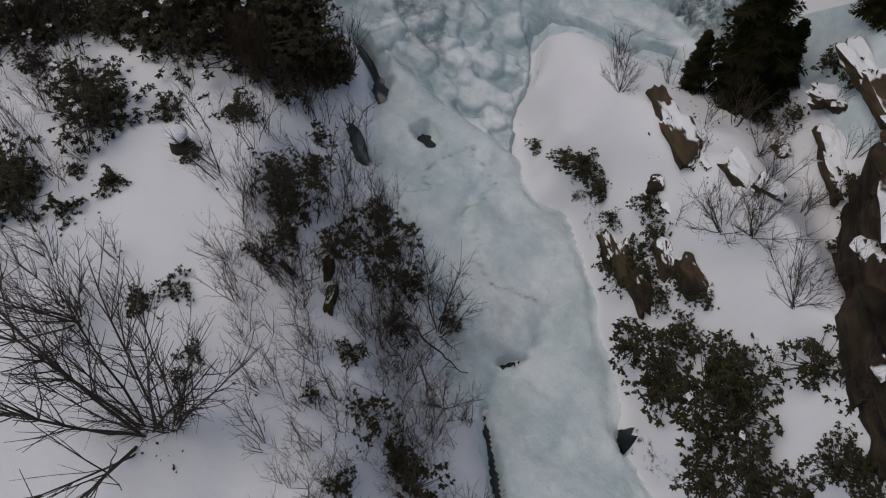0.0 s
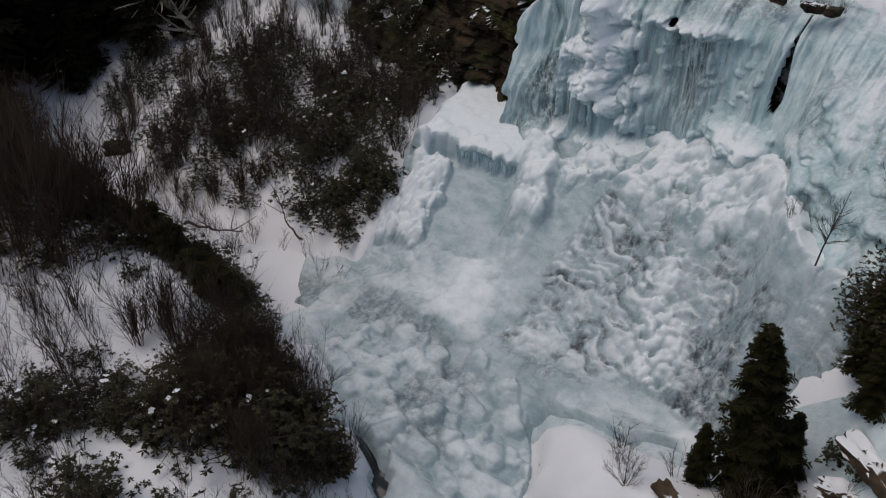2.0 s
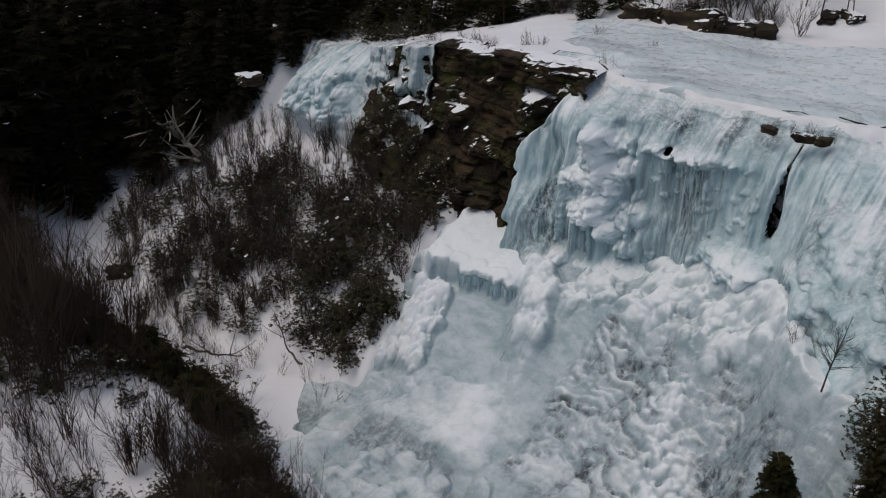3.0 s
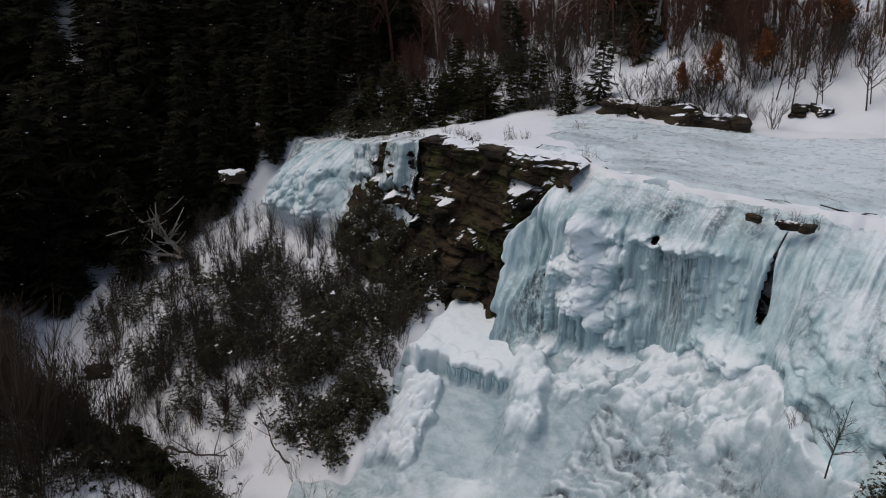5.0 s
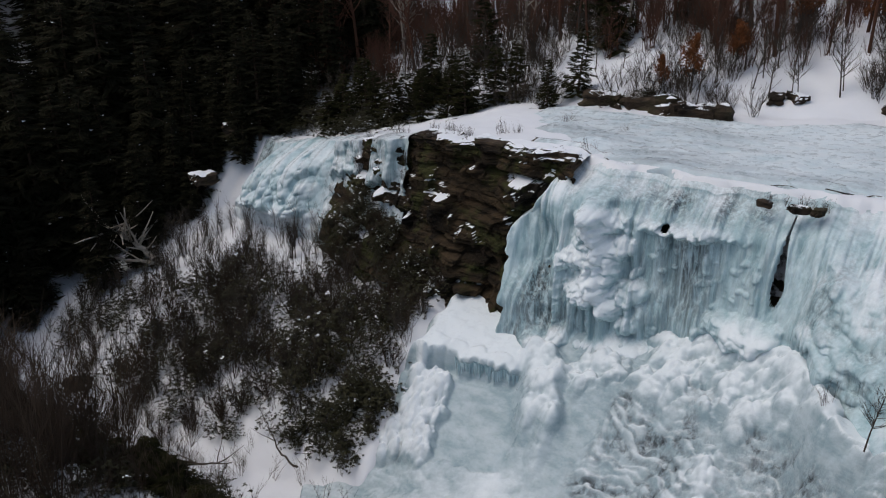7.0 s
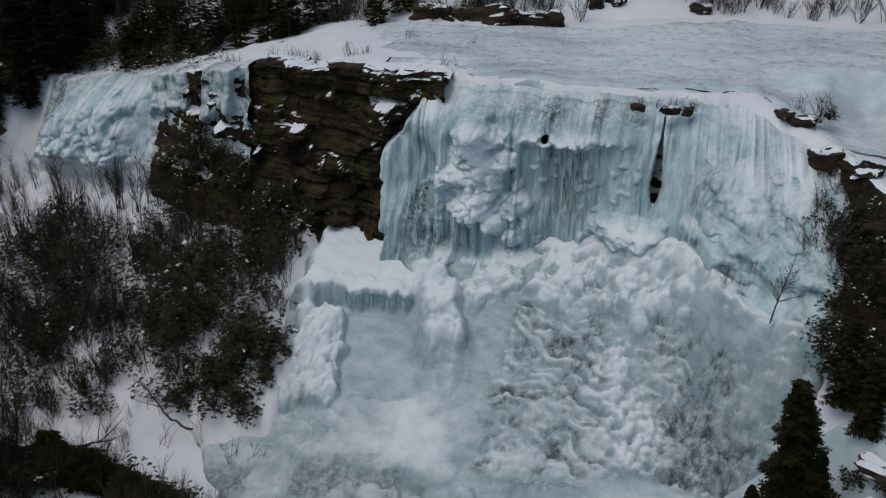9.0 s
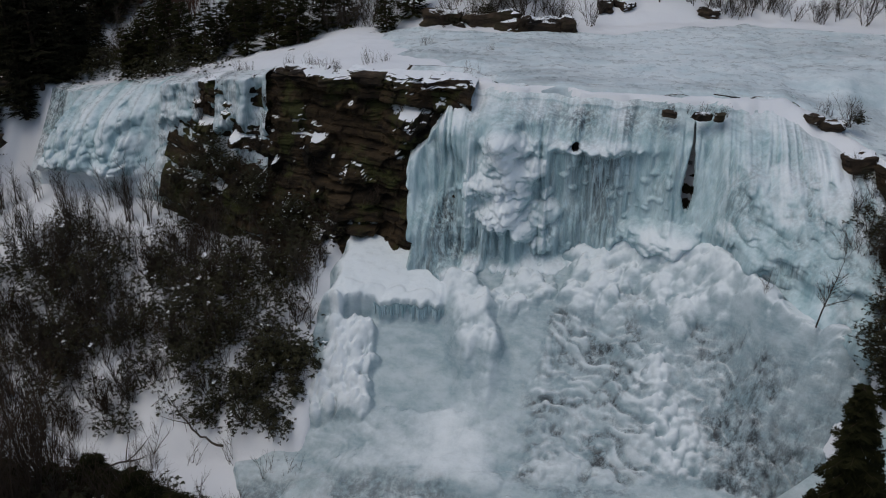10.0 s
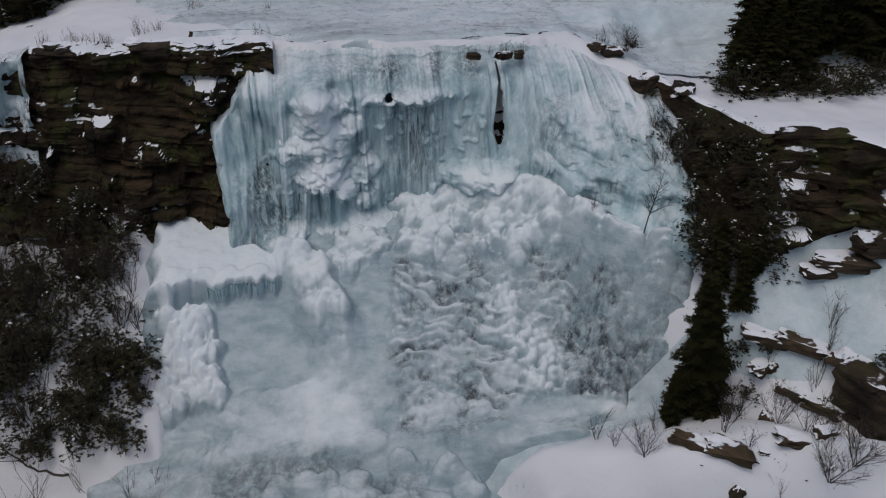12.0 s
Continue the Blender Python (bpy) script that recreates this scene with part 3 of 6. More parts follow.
def pillows(gx1, gv1, at_x, at_v, half_x, half_v, high, seed):
    """Rounded bulges that run into one another on a grid even in x: how far each point is raised."""
    field = np.zeros(gx1.shape)
    xs = gx1[0]
    step = xs[1] - xs[0]
    warp_x, warp_v = 0.10 * fbm(gx1 * 2.1 + seed, gv1 * 2.1, 3), 0.10 * fbm(gx1 * 2.1, gv1 * 2.1 - seed, 3)
    for cx, cv, rx, rv, h in zip(at_x, at_v, half_x, half_v, high):
        i0, i1 = int((cx - 1.3 * rx - xs[0]) / step), int((cx + 1.3 * rx - xs[0]) / step) + 2
        i0, i1 = max(i0, 0), min(i1, len(xs))
        if i1 - i0 < 2:
            continue
        part = slice(None), slice(i0, i1)
        d = ((gx1[part] + warp_x[part] - cx) / rx) ** 2 + ((gv1[part] + warp_v[part] - cv) / rv) ** 2
        field[part] = np.maximum(field[part], h * np.clip(1 - d, 0, 1) ** 0.5)
    for _ in range(1):
        field[1:-1] = 0.25 * field[:-2] + 0.5 * field[1:-1] + 0.25 * field[2:]
        field[:, 1:-1] = 0.25 * field[:, :-2] + 0.5 * field[:, 1:-1] + 0.25 * field[:, 2:]
    return field


def strewn(share, count, x0, x1, v0, v1, seed):
    """Random places where share(x, v) is high."""
    prng = np.random.default_rng(seed)
    x, v = prng.uniform(x0, x1, 30 * count), prng.uniform(v0, v1, 30 * count)
    keep = np.flatnonzero(share(x, v) > prng.uniform(0.12, 1, x.size))[:count]
    return x[keep], v[keep], prng


frozen_fall = thing("frozen_waterfall", "broad frozen waterfall of pale blue ice columns and white bulges", "frozen waterfall", (2, 1, 7))
small_fall = thing("frozen_waterfall", "smaller frozen waterfall beside the dark forest", "frozen waterfall", (-29, 5, 5.5))


def ice_part(name, data, parent, label=""):
    label_name, x, y, z, mat, *grime_shade = data
    ox, oy, oz = parent.location
    me = sheet(name, x - ox, y - oy, z - oz, mat, *grime_shade)
    if mat is ROCK:
        me.polygons.foreach_set("use_smooth", np.zeros(len(me.polygons), bool))
    return piece(name, me, parent, label)


# Bulges on the fall: the zone's share, how many, least and largest half width, their rise.
FALL_BULGES = [
    (lambda x, z: np.maximum(crust_share(x, z)[0], 0.6 * np.exp(-(((x - 0.1) / 0.6) ** 2)) * ease((11.6 - z) / 1)), 75, -4, 1.2, 8.2, 13.6, 0.20, 0.62, 1.0),
    (lambda x, z: crust_share(x, z)[0], 120, -4, 1, 8.2, 13.6, 0.08, 0.22, 0.9),
    (lambda x, z: crust_share(x, z)[1] * ease((z - 8.7) / 0.4), 34, 3.5, 9, 8.4, 10.6, 0.18, 0.60, 0.9),
    (lambda x, z: 0.7 * crust_share(x, z)[2], 260, 7.2, 14, 8.5, 14.6, 0.12, 0.50, 0.8),
    (lambda x, z: crust_share(x, z)[3], 70, -0.5, 4.5, 12.6, 13.8, 0.07, 0.24, 1.0),
    (lambda x, z: crust_share(x, z)[4], 80, -5.4, 8, 5.8, 9.4, 0.14, 0.50, 0.9),
    (lambda x, z: 0.5 * ease((x + 5) / 1) * ease((7 - x) / 1) * ease((value_noise(x * 1.1 + 6, z * 0.4) + 0.2) / 0.4), 240, -5.5, 7, 7.6, 13.4, 0.06, 0.21, 0.9),
]


def bulging(data):
    """The fall's sheet with its bulges pushed out to the open side, white on their crowns."""
    label_name, x, y, z, mat, grime_shade, rime, hole = data
    for n, (share, count, x0, x1, z0, z1, small, large, rise) in enumerate(FALL_BULGES):
        px, pz, prng = strewn(share, count, x0, x1, z0, z1, 60 + n)
        r = small + (large - small) * prng.uniform(0, 1, px.size) ** 1.7
        raised = pillows(x, z, px, pz, r * prng.uniform(0.9, 1.3, px.size), r * prng.uniform(0.8, 1.1, px.size), rise * r, 3.0 * n)
        y = y - raised
        rime = rime + 0.55 * np.clip(raised, 0, 0.45)
        grime_shade = grime_shade * (1 - np.clip(2.0 * raised, 0, 0.8))
    return label_name, x, y, z, mat, grime_shade, rime, hole


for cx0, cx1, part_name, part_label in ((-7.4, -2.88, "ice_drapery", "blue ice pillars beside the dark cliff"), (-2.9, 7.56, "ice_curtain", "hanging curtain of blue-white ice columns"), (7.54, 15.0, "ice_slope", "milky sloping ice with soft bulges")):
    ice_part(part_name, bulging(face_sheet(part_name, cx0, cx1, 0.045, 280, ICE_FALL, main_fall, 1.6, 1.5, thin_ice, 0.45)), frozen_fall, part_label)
ice_part("ice_curtain", face_sheet("ice_curtain", -33.9, -22.8, 0.07, 150, ICE_FALL, side_fall, 1.0, 3.0, side_thin_shade), small_fall)
ice_part("ice_veil", face_sheet("ice_veil", -23.6, -15.2, 0.07, 120, ICE_FALL, thin_veil, 0.8, 0.6, veil_thin), small_fall, "thin grey ice over stepped rock")
cliff = thing("rock_cliff", "dark wet layered rock face with snow on its ledges", "cliff", (-13, 1, 7))
ice_part("rock_face", face_sheet("rock_face", -22.8, -3.6, 0.07, 230, ROCK, ledges, 0.5, 0.8, shelf_snow), cliff)
ice_part("rock_face", face_sheet("rock_face", -7.6, 13.4, 0.15, 60, ROCK, lambda x, u, z: -0.75 + 0.2 * fbm(x, z * 2, 3) * ease(u / 0.2), 1.5, 0.8), cliff, "bare black rock behind the ice curtain")
cliff_right = thing("rock_cliff", "dark layered rock wall below a snowy shelf", "cliff", (18, -6, 9))
ice_part("rock_face", face_sheet("rock_face", 13.7, 34, 0.08, 150, ROCK, ledges, 0.5, 0.8, shelf_snow), cliff_right)

# The shoulder of the ice below the fall, by x: how far out it lies, and its height.
SHO_X = [-14, -8, -3, -1.5, 1, 3.2, 5, 7, 8.6, 9.8, 11.4, 13, 15]
SHO_Y = [-1.6, -1.3, -0.8, -0.6, -0.5, -0.4, -1.6, -1.9, -2.2, -3.7, -5.0, -5.4, -6.2]
SHO_Z = [4.2, 4.7, 4.9, 5.8, 6.8, 7.2, 7.3, 7.8, 8.3, 9.3, 9.9, 9.9, 9.6]


def apron_slope(x, y):
    """The slope under the ice's ledges: toe, shoulder and up to the fall's foot."""
    toe_y, toe_z = np.interp(x, X, TOE_Y), np.interp(x, X, TOE_Z)
    sho_y, sho_z = np.interp(x, SHO_X, SHO_Y), np.interp(x, SHO_X, SHO_Z)
    foot_y, foot_z = np.interp(x, X, FOOT_Y), np.interp(x, X, FOOT_Z)
    s = np.clip((y - toe_y) / (sho_y - toe_y), 0, 1)
    low = toe_z + (sho_z - toe_z) * s ** (1.4 - 0.2 * ease((x - 3) / 2))
    low = low + (ground_z(x, y) + 0.17 - low) * ease((toe_y + 0.6 - y) / 1.6)
    up = np.clip((y - sho_y) / np.maximum(foot_y - sho_y, 0.8), 0, 1)
    return low + np.maximum(foot_z + 0.6 - sho_z, 0.2) * ease(up), s, up


def apron_zones(x, y):
    """Shares of the ice's parts: snow bench, rib, blue slide, white heap, lumpy mound, smooth tongue, ledges, chunks, thin dark ice."""
    wob = fbm(x * 0.5, y * 0.5, 3)
    edge = np.interp(x, [-10.5, -9, -7, -5.5, -4.3, -3.7], [-0.9, -1.1, -0.95, -0.8, -0.5, 0.1]) + 0.30 * fbm(x * 1.3, y * 0, 3)
    bench = ease((x + 10.6 + 0.5 * wob) / 1.2) * ease((-3.75 - x) / 0.5) * ease((y - edge) / 0.16)
    way = -3.4 + 0.45 * (0.8 - y)
    rib = np.exp(-(((x - way + 0.25 * wob) / 1.05) ** 4)) * ease((y + 4.4 + 0.5 * value_noise(x * 1.5, y * 0)) / 2.6) * ease((1.8 - y) / 1.2)
    heap = ease((x + 10.2 + 0.8 * wob) / 1.0) * ease((-6.9 - 0.1 * (y + 2) - x + 0.9 * wob) / 0.7) * ease((y + 5.0 + 0.8 * wob) / 0.9) * ease((-0.9 - y) / 0.3)
    slide = ease((x + 7.2) / 0.4) * ease((way - 0.75 - x) / 0.5) * ease((edge - y) / 0.15) * ease((y + 4.2 + 0.5 * wob) / 0.7)
    mound = np.exp(-(((x + 0.2) / 1.6) ** 2 + ((y - 0.3) / 1.3) ** 2) ** 2) + ease((x - 1.0) / 1.5) * ease((13.4 - x) / 1.0) * ease((y - np.interp(x, SHO_X, SHO_Y) + 0.9 + 0.4 * wob) / 0.8)
    tongue = np.exp(-(((x + 2.0 - 0.12 * (y + 3.3)) / (1.1 - 0.22 * (y + 3.3))) ** 4)) * ease((-3.2 - y) / 0.3) * ease((y + 8.5) / 1.5)
    toe_y, sho_y = np.interp(x, X, TOE_Y), np.interp(x, SHO_X, SHO_Y)
    rows = ease((x - 0.2 + 0.6 * wob) / 1.2) * ease((y - toe_y + 0.2) / 0.6) * ease((sho_y - 0.1 - y) / 0.8)
    chunks = np.exp(-(((x - 6.0 + 0.35 * (y + 4) + 0.5 * wob) / 0.75) ** 2)) * ease((y + 7.4) / 0.6) * ease((-2.6 - y) / 0.8)
    dark = ease((x - 7.0 + 0.5 * wob) / 1.2) * ease((y - toe_y + 0.3) / 0.5) * ease((-3.9 - 0.12 * (x - 7) - y + 0.5 * wob) / 0.9)
    return [np.clip(v, 0, 1) for v in (bench, rib, slide, heap, mound, tongue, rows, chunks, dark)]


def ledge_phase(x, y, base):
    """Rows of ice ledges: which part of a ledge a point lies on, from its foot (0) to its flat top (1)."""
    q = (base + 0.42 * fbm(x * 0.34, y * 0.5, 3) + 0.28 * value_noise(x * 0.9, y * 1.2) + 0.12 * value_noise(x * 2.1, y * 2.6) + 0.07 * x) / 0.46
    return q, q - np.floor(q)


def apron_z(x, y):
    """The ice that spreads below the fall, in rounded ledges."""
    base, s, up = apron_slope(x, y)
    bench, rib, slide, heap, mound, tongue, rows, chunks, dark = apron_zones(x, y)
    q, f = ledge_phase(x, y, base)
    lobes = billow(x * 0.62 + 0.5 * fbm(x * 0.5, y * 0.5, 2), 0.95 * q + 0.25 * value_noise(x * 1.1, y * 1.1))
    small = billow(x * 1.5 + 3 + 0.3 * value_noise(x, y * 2), 2.0 * q)
    steps = (0.09 + 0.09 * value_noise(x * 0.8, y * 0.9)) * (ease(f / 0.40) - f - 0.1) + 0.20 * (lobes - 0.6) + 0.15 * (small - 0.6) * (0.3 + 0.7 * lobes)
    calm = np.clip(tongue + slide + bench, 0, 1)
    z = base + steps * (rows * (1 - 0.4 * dark) + 0.30 * (1 - rows)) * (1 - 0.85 * calm)
    z = z + mound * (0.5 * crust(x, 1.1 * y) - 0.25) + heap * (0.6 * crust(1.5 * x, 1.4 * y) - 0.25) + chunks * 0.45 * (billow(x * 2.6, y * 2.9) - 0.3)
    z = z + dark * (0.30 * crust(1.6 * x, 1.8 * q) - 0.15) + tongue * 0.12
    z = z + rib * (0.85 + 0.30 * billow(x * 1.3, y * 1.1))
    top = 6.15 + 0.30 * (y + 0.4) - 0.08 * (x + 4.4) + 0.10 * fbm(x * 0.8, y * 0.8, 3) - 0.30 * ease((0.1 - y) / 0.9)
    return z + np.clip(top - z, 0, 3) * bench


# Bulges on the ice below: the zone's share, how many, where, least and largest half width, length for width, rise.
APRON_BULGES = [
    (lambda x, y: np.exp(-(((y - np.interp(x, X, FOOT_Y) + 0.35) / 0.7) ** 2)), 60, 3.5, 12.5, -6.5, 3, 0.28, 0.80, 1.1, 1.0),
    (lambda x, y: apron_zones(x, y)[4], 260, -2.5, 13.5, -6.4, 2.6, 0.20, 0.65, 1.1, 0.85),
    (lambda x, y: apron_zones(x, y)[4], 520, -2.5, 13.5, -6.4, 2.6, 0.08, 0.20, 1.1, 1.0),
    (lambda x, y: apron_zones(x, y)[6] * (1 - 0.6 * apron_zones(x, y)[8]), 330, -0.2, 9.5, -7.6, -1.2, 0.12, 0.36, 1.9, 0.55),
    (lambda x, y: apron_zones(x, y)[6], 560, -0.2, 9.5, -7.6, -1.2, 0.06, 0.18, 1.5, 0.9),
    (lambda x, y: apron_zones(x, y)[8], 420, 6.3, 13, -9.4, -3.6, 0.08, 0.36, 1.0, 1.0),
    (lambda x, y: apron_zones(x, y)[3], 180, -10.6, -6.3, -5.6, -0.9, 0.10, 0.42, 1.1, 1.2),
    (lambda x, y: apron_zones(x, y)[7], 260, 4, 8.2, -7.5, -2.4, 0.06, 0.22, 1.2, 1.2),
    (lambda x, y: 0.6 * apron_zones(x, y)[1], 60, -4.4, -0.4, -3.4, 1.4, 0.14, 0.5, 1.0, 0.5),
    (lambda x, y: 0.5 * apron_zones(x, y)[0] * ease((0.0 - y) / 0.6), 60, -10, -4, -1.2, 0.6, 0.14, 0.45, 1.4, 0.35),
    (lambda x, y: 0.45 * ease((-4.4 - y) / 0.6) * ease((0.5 - x) / 1) * ease((y + 8.5) / 1), 110, -12.5, 0.5, -8.6, -4.2, 0.15, 0.8, 1.7, 0.30),
    (lambda x, y: ease((-8.4 - y) / 1.0) * ease((3.2 - np.abs(stream(x, y)[0])) / 1.0), 240, -6, 6.5, -15, -8, 0.12, 0.6, 1.3, 0.6),
]
ax, ay = np.meshgrid(np.arange(-14, 15.0, 0.05), np.arange(-15.6, 4.2, 0.05))
az = apron_z(ax, ay)
raised = np.zeros(ax.shape)
for n, (share, count, x0, x1, y0, y1, small, large, long, rise) in enumerate(APRON_BULGES):
    px, py, prng = strewn(share, count, x0, x1, y0, y1, 90 + n)
    r = small + (large - small) * prng.uniform(0, 1, px.size) ** 1.7
    raised = np.maximum(raised, pillows(ax, ay, px, py, long * r * prng.uniform(0.7, 1.3, px.size), r, rise * r, 5.0 * n))
az = az + raised
ad, aw, ah = stream(ax, ay)
in_bed = ease((aw + 0.5 - np.abs(ad) - 0.5 * fbm(ax * 0.4, ay * 0.4, 3)) / 0.7)
left_end = np.interp(ay, [-15, -9, -7.6, -6.5, -4.8, -3, 4], [-9, -10.8, -12.2, -12.9, -9.9, -10.2, -10.4]) + 0.35 * fbm(ay * 0.7, ay * 0, 3)
skirt = ease((ax - left_end) / 0.5) * ease((15.0 - ax) / 1.0) * np.maximum(ease((ay + 10.2 + 0.5 * fbm(ax * 0.3, ay * 0.3, 3)) / 0.7) * ease((9.5 - ax) / 2 + ease((ay + 9.2) / 1)), in_bed * ease((ay + 15.6) / 1.5) * ease((ax + 9) / 3))
az = np.minimum(az, np.interp(ax, X, FOOT_Z) + 1.4) - 1.1 * (1 - skirt)
ay = np.minimum(ay, np.interp(ax, X, FOOT_Y) + 0.4)
bench, rib, slide, heap, mound, tongue, rows, chunks, dark = apron_zones(ax, ay)
slope_base, slope_s, slope_up = apron_slope(ax, ay)
ledge_q, ledge_f = ledge_phase(ax, ay, slope_base)
broad = fbm(ax * 0.35, ay * 0.5, 4)
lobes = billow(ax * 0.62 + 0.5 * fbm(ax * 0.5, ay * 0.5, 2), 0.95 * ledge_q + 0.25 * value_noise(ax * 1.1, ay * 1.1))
# Shade of lobe fronts, creases and ledge feet is painted in, beside thin ice and cracks.
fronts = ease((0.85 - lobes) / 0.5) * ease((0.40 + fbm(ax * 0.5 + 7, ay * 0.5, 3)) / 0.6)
wet = np.exp(-(((ax - 3.4) / 2.3) ** 2)) * ease((ay + 6.6) / 1) * ease((-1.8 - ay) / 1.2)
crack = ease(1 - np.abs(fbm(ax * 0.28 + 3, ay * 0.45, 4)) / 0.035) * ease(fbm(ax * 0.2 + 5, ay * 0.2, 2) / 0.25)
stain_shade = rows * (0.85 * wet * fronts + 0.30 * fronts) + dark * (0.55 + 0.55 * broad) * ease((0.95 - crust(1.4 * ax, 1.6 * ledge_q)) / 0.4) + 0.08
stain_shade = stain_shade + ease((-6.9 - ay) / 1) * (0.55 * ease((broad + 0.05) / 0.4) * ease((6.5 - ax) / 2) + 0.8 * crack) + 0.5 * crack * ease((-4.5 - ay) / 1.5) * ease((-1 - ax) / 2)
# Creases between bulges and the feet of ledges, darkened in colour like shade.
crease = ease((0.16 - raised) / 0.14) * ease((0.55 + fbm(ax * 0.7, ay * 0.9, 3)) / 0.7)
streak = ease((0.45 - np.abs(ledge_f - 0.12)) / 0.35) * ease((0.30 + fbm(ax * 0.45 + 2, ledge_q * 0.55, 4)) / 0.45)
stain_shade = stain_shade + rows * (0.70 * streak * ease((ax + 0.5) / 3.0 + 0.35) + 0.10 + 0.25 * ease((ax - 4) / 4))
stain_shade = stain_shade + crease * (0.75 * rows + 0.35 * mound + 0.9 * heap) + dark * (0.75 + 0.5 * broad)
stain_shade = stain_shade * (1 - np.clip(2.0 * raised, 0, 0.7))
stain_shade = stain_shade * (1 - 0.9 * np.clip(bench + rib + tongue * 0.9 + 0.7 * slide + chunks + heap * 0.25, 0, 1))
white = 0.02 + 0.62 * bench + 0.48 * rib - 0.30 * slide + 0.55 * heap * ease((crust(1.5 * ax, 1.4 * ay) - 0.35) / 0.3) + 0.45 * mound * (crust(ax, 1.1 * ay) - 0.25) + 0.5 * chunks * billow(ax * 2.6, ay * 2.9)
white = white + rows * (1 - 0.6 * dark) * 0.45 * (lobes - 0.55) - 0.10 * dark + 0.22 * tongue - 0.06 * ease((-7.2 - ay) / 2) * ease((5 - ax) / 3) + 0.12 * ease((-7.0 - ay) / 1) * ease((ax - 4) / 2) + 0.8 * ease((-7.9 - ay) / 0.6) * ease((ax - 8.8) / 1.2)
white = white + 0.9 * (np.clip(raised, 0, 0.40) - 0.25) * (1 - 0.5 * dark) - 0.22 * rows * streak
ice_part("ice_apron", ("ice_apron", ax, ay, az, ICE_APRON, stain_shade, white), frozen_fall, "lumpy grey-white ice spread over the ledges below")


def icicle(name, x, y, z, long, wide, parent, seed):
    """A tapering, slightly lumpy icicle."""
    n, sides = 8, 7
    t = np.linspace(0, 1, n)[:, None]
    a = np.linspace(0, 2 * np.pi, sides, endpoint=False)[None, :]
    r = wide * (1 - t) ** 0.8 * (1 + 0.15 * np.sin(9 * t + seed)) + 0.004
    ox, oy, oz = parent.location
    verts = np.stack([r * np.cos(a), r * np.sin(a), -long * t + 0 * a], -1).reshape(-1, 3) + (x - ox, y - oy, z - oz)
    ring = np.arange(n * sides).reshape(n, sides)
    nxt = np.roll(ring, -1, 1)
    faces = np.stack([ring[:-1], nxt[:-1], nxt[1:], ring[1:]], -1).reshape(-1, 4)
    return piece(name, mesh_of(name, verts, faces, ICE_FALL), parent)


ice_rng = np.random.default_rng(5)
for k in range(56):
    ix = -7.3 + 3.3 * k / 55 + ice_rng.normal() * 0.04
    line = np.arange(-2.0, 0.6, 0.02)
    profile = apron_z(np.full(line.shape, ix), line)
    at = int(np.argmax(profile > 5.45))
    icicle("icicle", ix, line[at] - 0.03 + 0.03 * ice_rng.normal(), float(profile[at + 3]) - 0.12, ice_rng.uniform(0.4, 0.95), ice_rng.uniform(0.05, 0.10), frozen_fall, k)
sx, sy = np.meshgrid(np.arange(-16, 30, 0.12), np.arange(-34, -7.6, 0.12))
sd, sw, sh = stream(sx, sy)
wet = ease((sx + 10.5 + 0.8 * fbm(sx * 0.5, sy * 0.5, 3)) / 1.2) * ease((sw + 0.6 - np.abs(sd) - 0.5 * fbm(sx * 0.4, sy * 0.4, 3)) / 0.8) * (1 - ease((sx + 8) / 2) * ease((9 - sx) / 2) * ease((sy + 14.6) / 1.2))
fallen = np.exp(-(((sx - 1.5) / 4.0) ** 2 + ((sy + 12.0) / 2.6) ** 2))
bx, by = sx + 0.6 * fbm(sx * 0.4, sy * 0.4, 3), sy + 0.6 * fbm(sx * 0.4 + 5, sy * 0.4, 3)
swell = 0.32 * lumps(bx * 0.40, by * 0.40) + 0.15 * lumps(bx * 1.1, by * 1.0) + fallen * (0.30 * lumps(bx * 0.9, by * 0.9) + 0.2 * lumps(bx * 2.2, by * 2.2))
sz = ground_z(sx, sy) + 0.10 * wet - 0.25 * (1 - wet) + wet * swell - 0.8 * open_water(sx, sy)
pool_z = ground_z(sx, sy) - 0.22
pool_in = open_water(sx, sy) > 0.02
pool_faces = sheet_faces(*sx.shape)
pool_faces = pool_faces[pool_in.ravel()[pool_faces].any(1)]
used, pool_index = np.unique(pool_faces, return_inverse=True)
water_mat, water_tree, water_bsdf = material("dark_water")
water_bsdf.inputs["Base Color"].default_value, water_bsdf.inputs["Roughness"].default_value = (0.012, 0.018, 0.020, 1), 0.08
pool_verts = np.stack([sx, sy, pool_z], -1).reshape(-1, 3)[used]
tagged(new("open_water", mesh_of("open_water", pool_verts, pool_index.reshape(-1, 4), water_mat)), "dark open water in gaps of the stream ice", "water", kind="structure")
tagged(new("frozen_stream", sheet("frozen_stream", sx, sy, sz, ICE_STREAM, 0.15 + 0.4 * fallen + 0.25 * fbm(sx * 0.3, sy * 0.3, 3) + 0.8 * ease(1 - np.abs(fbm(sx * 0.30 + 3, sy * 0.30, 4)) / 0.05) * ease(fbm(sx * 0.2, sy * 0.2 + 7, 2) / 0.3), 0.12 * fbm(sx * 0.25, sy * 0.25, 3) - 0.05)), "pale blue-green frozen stream between snowy banks", "stream", kind="structure")

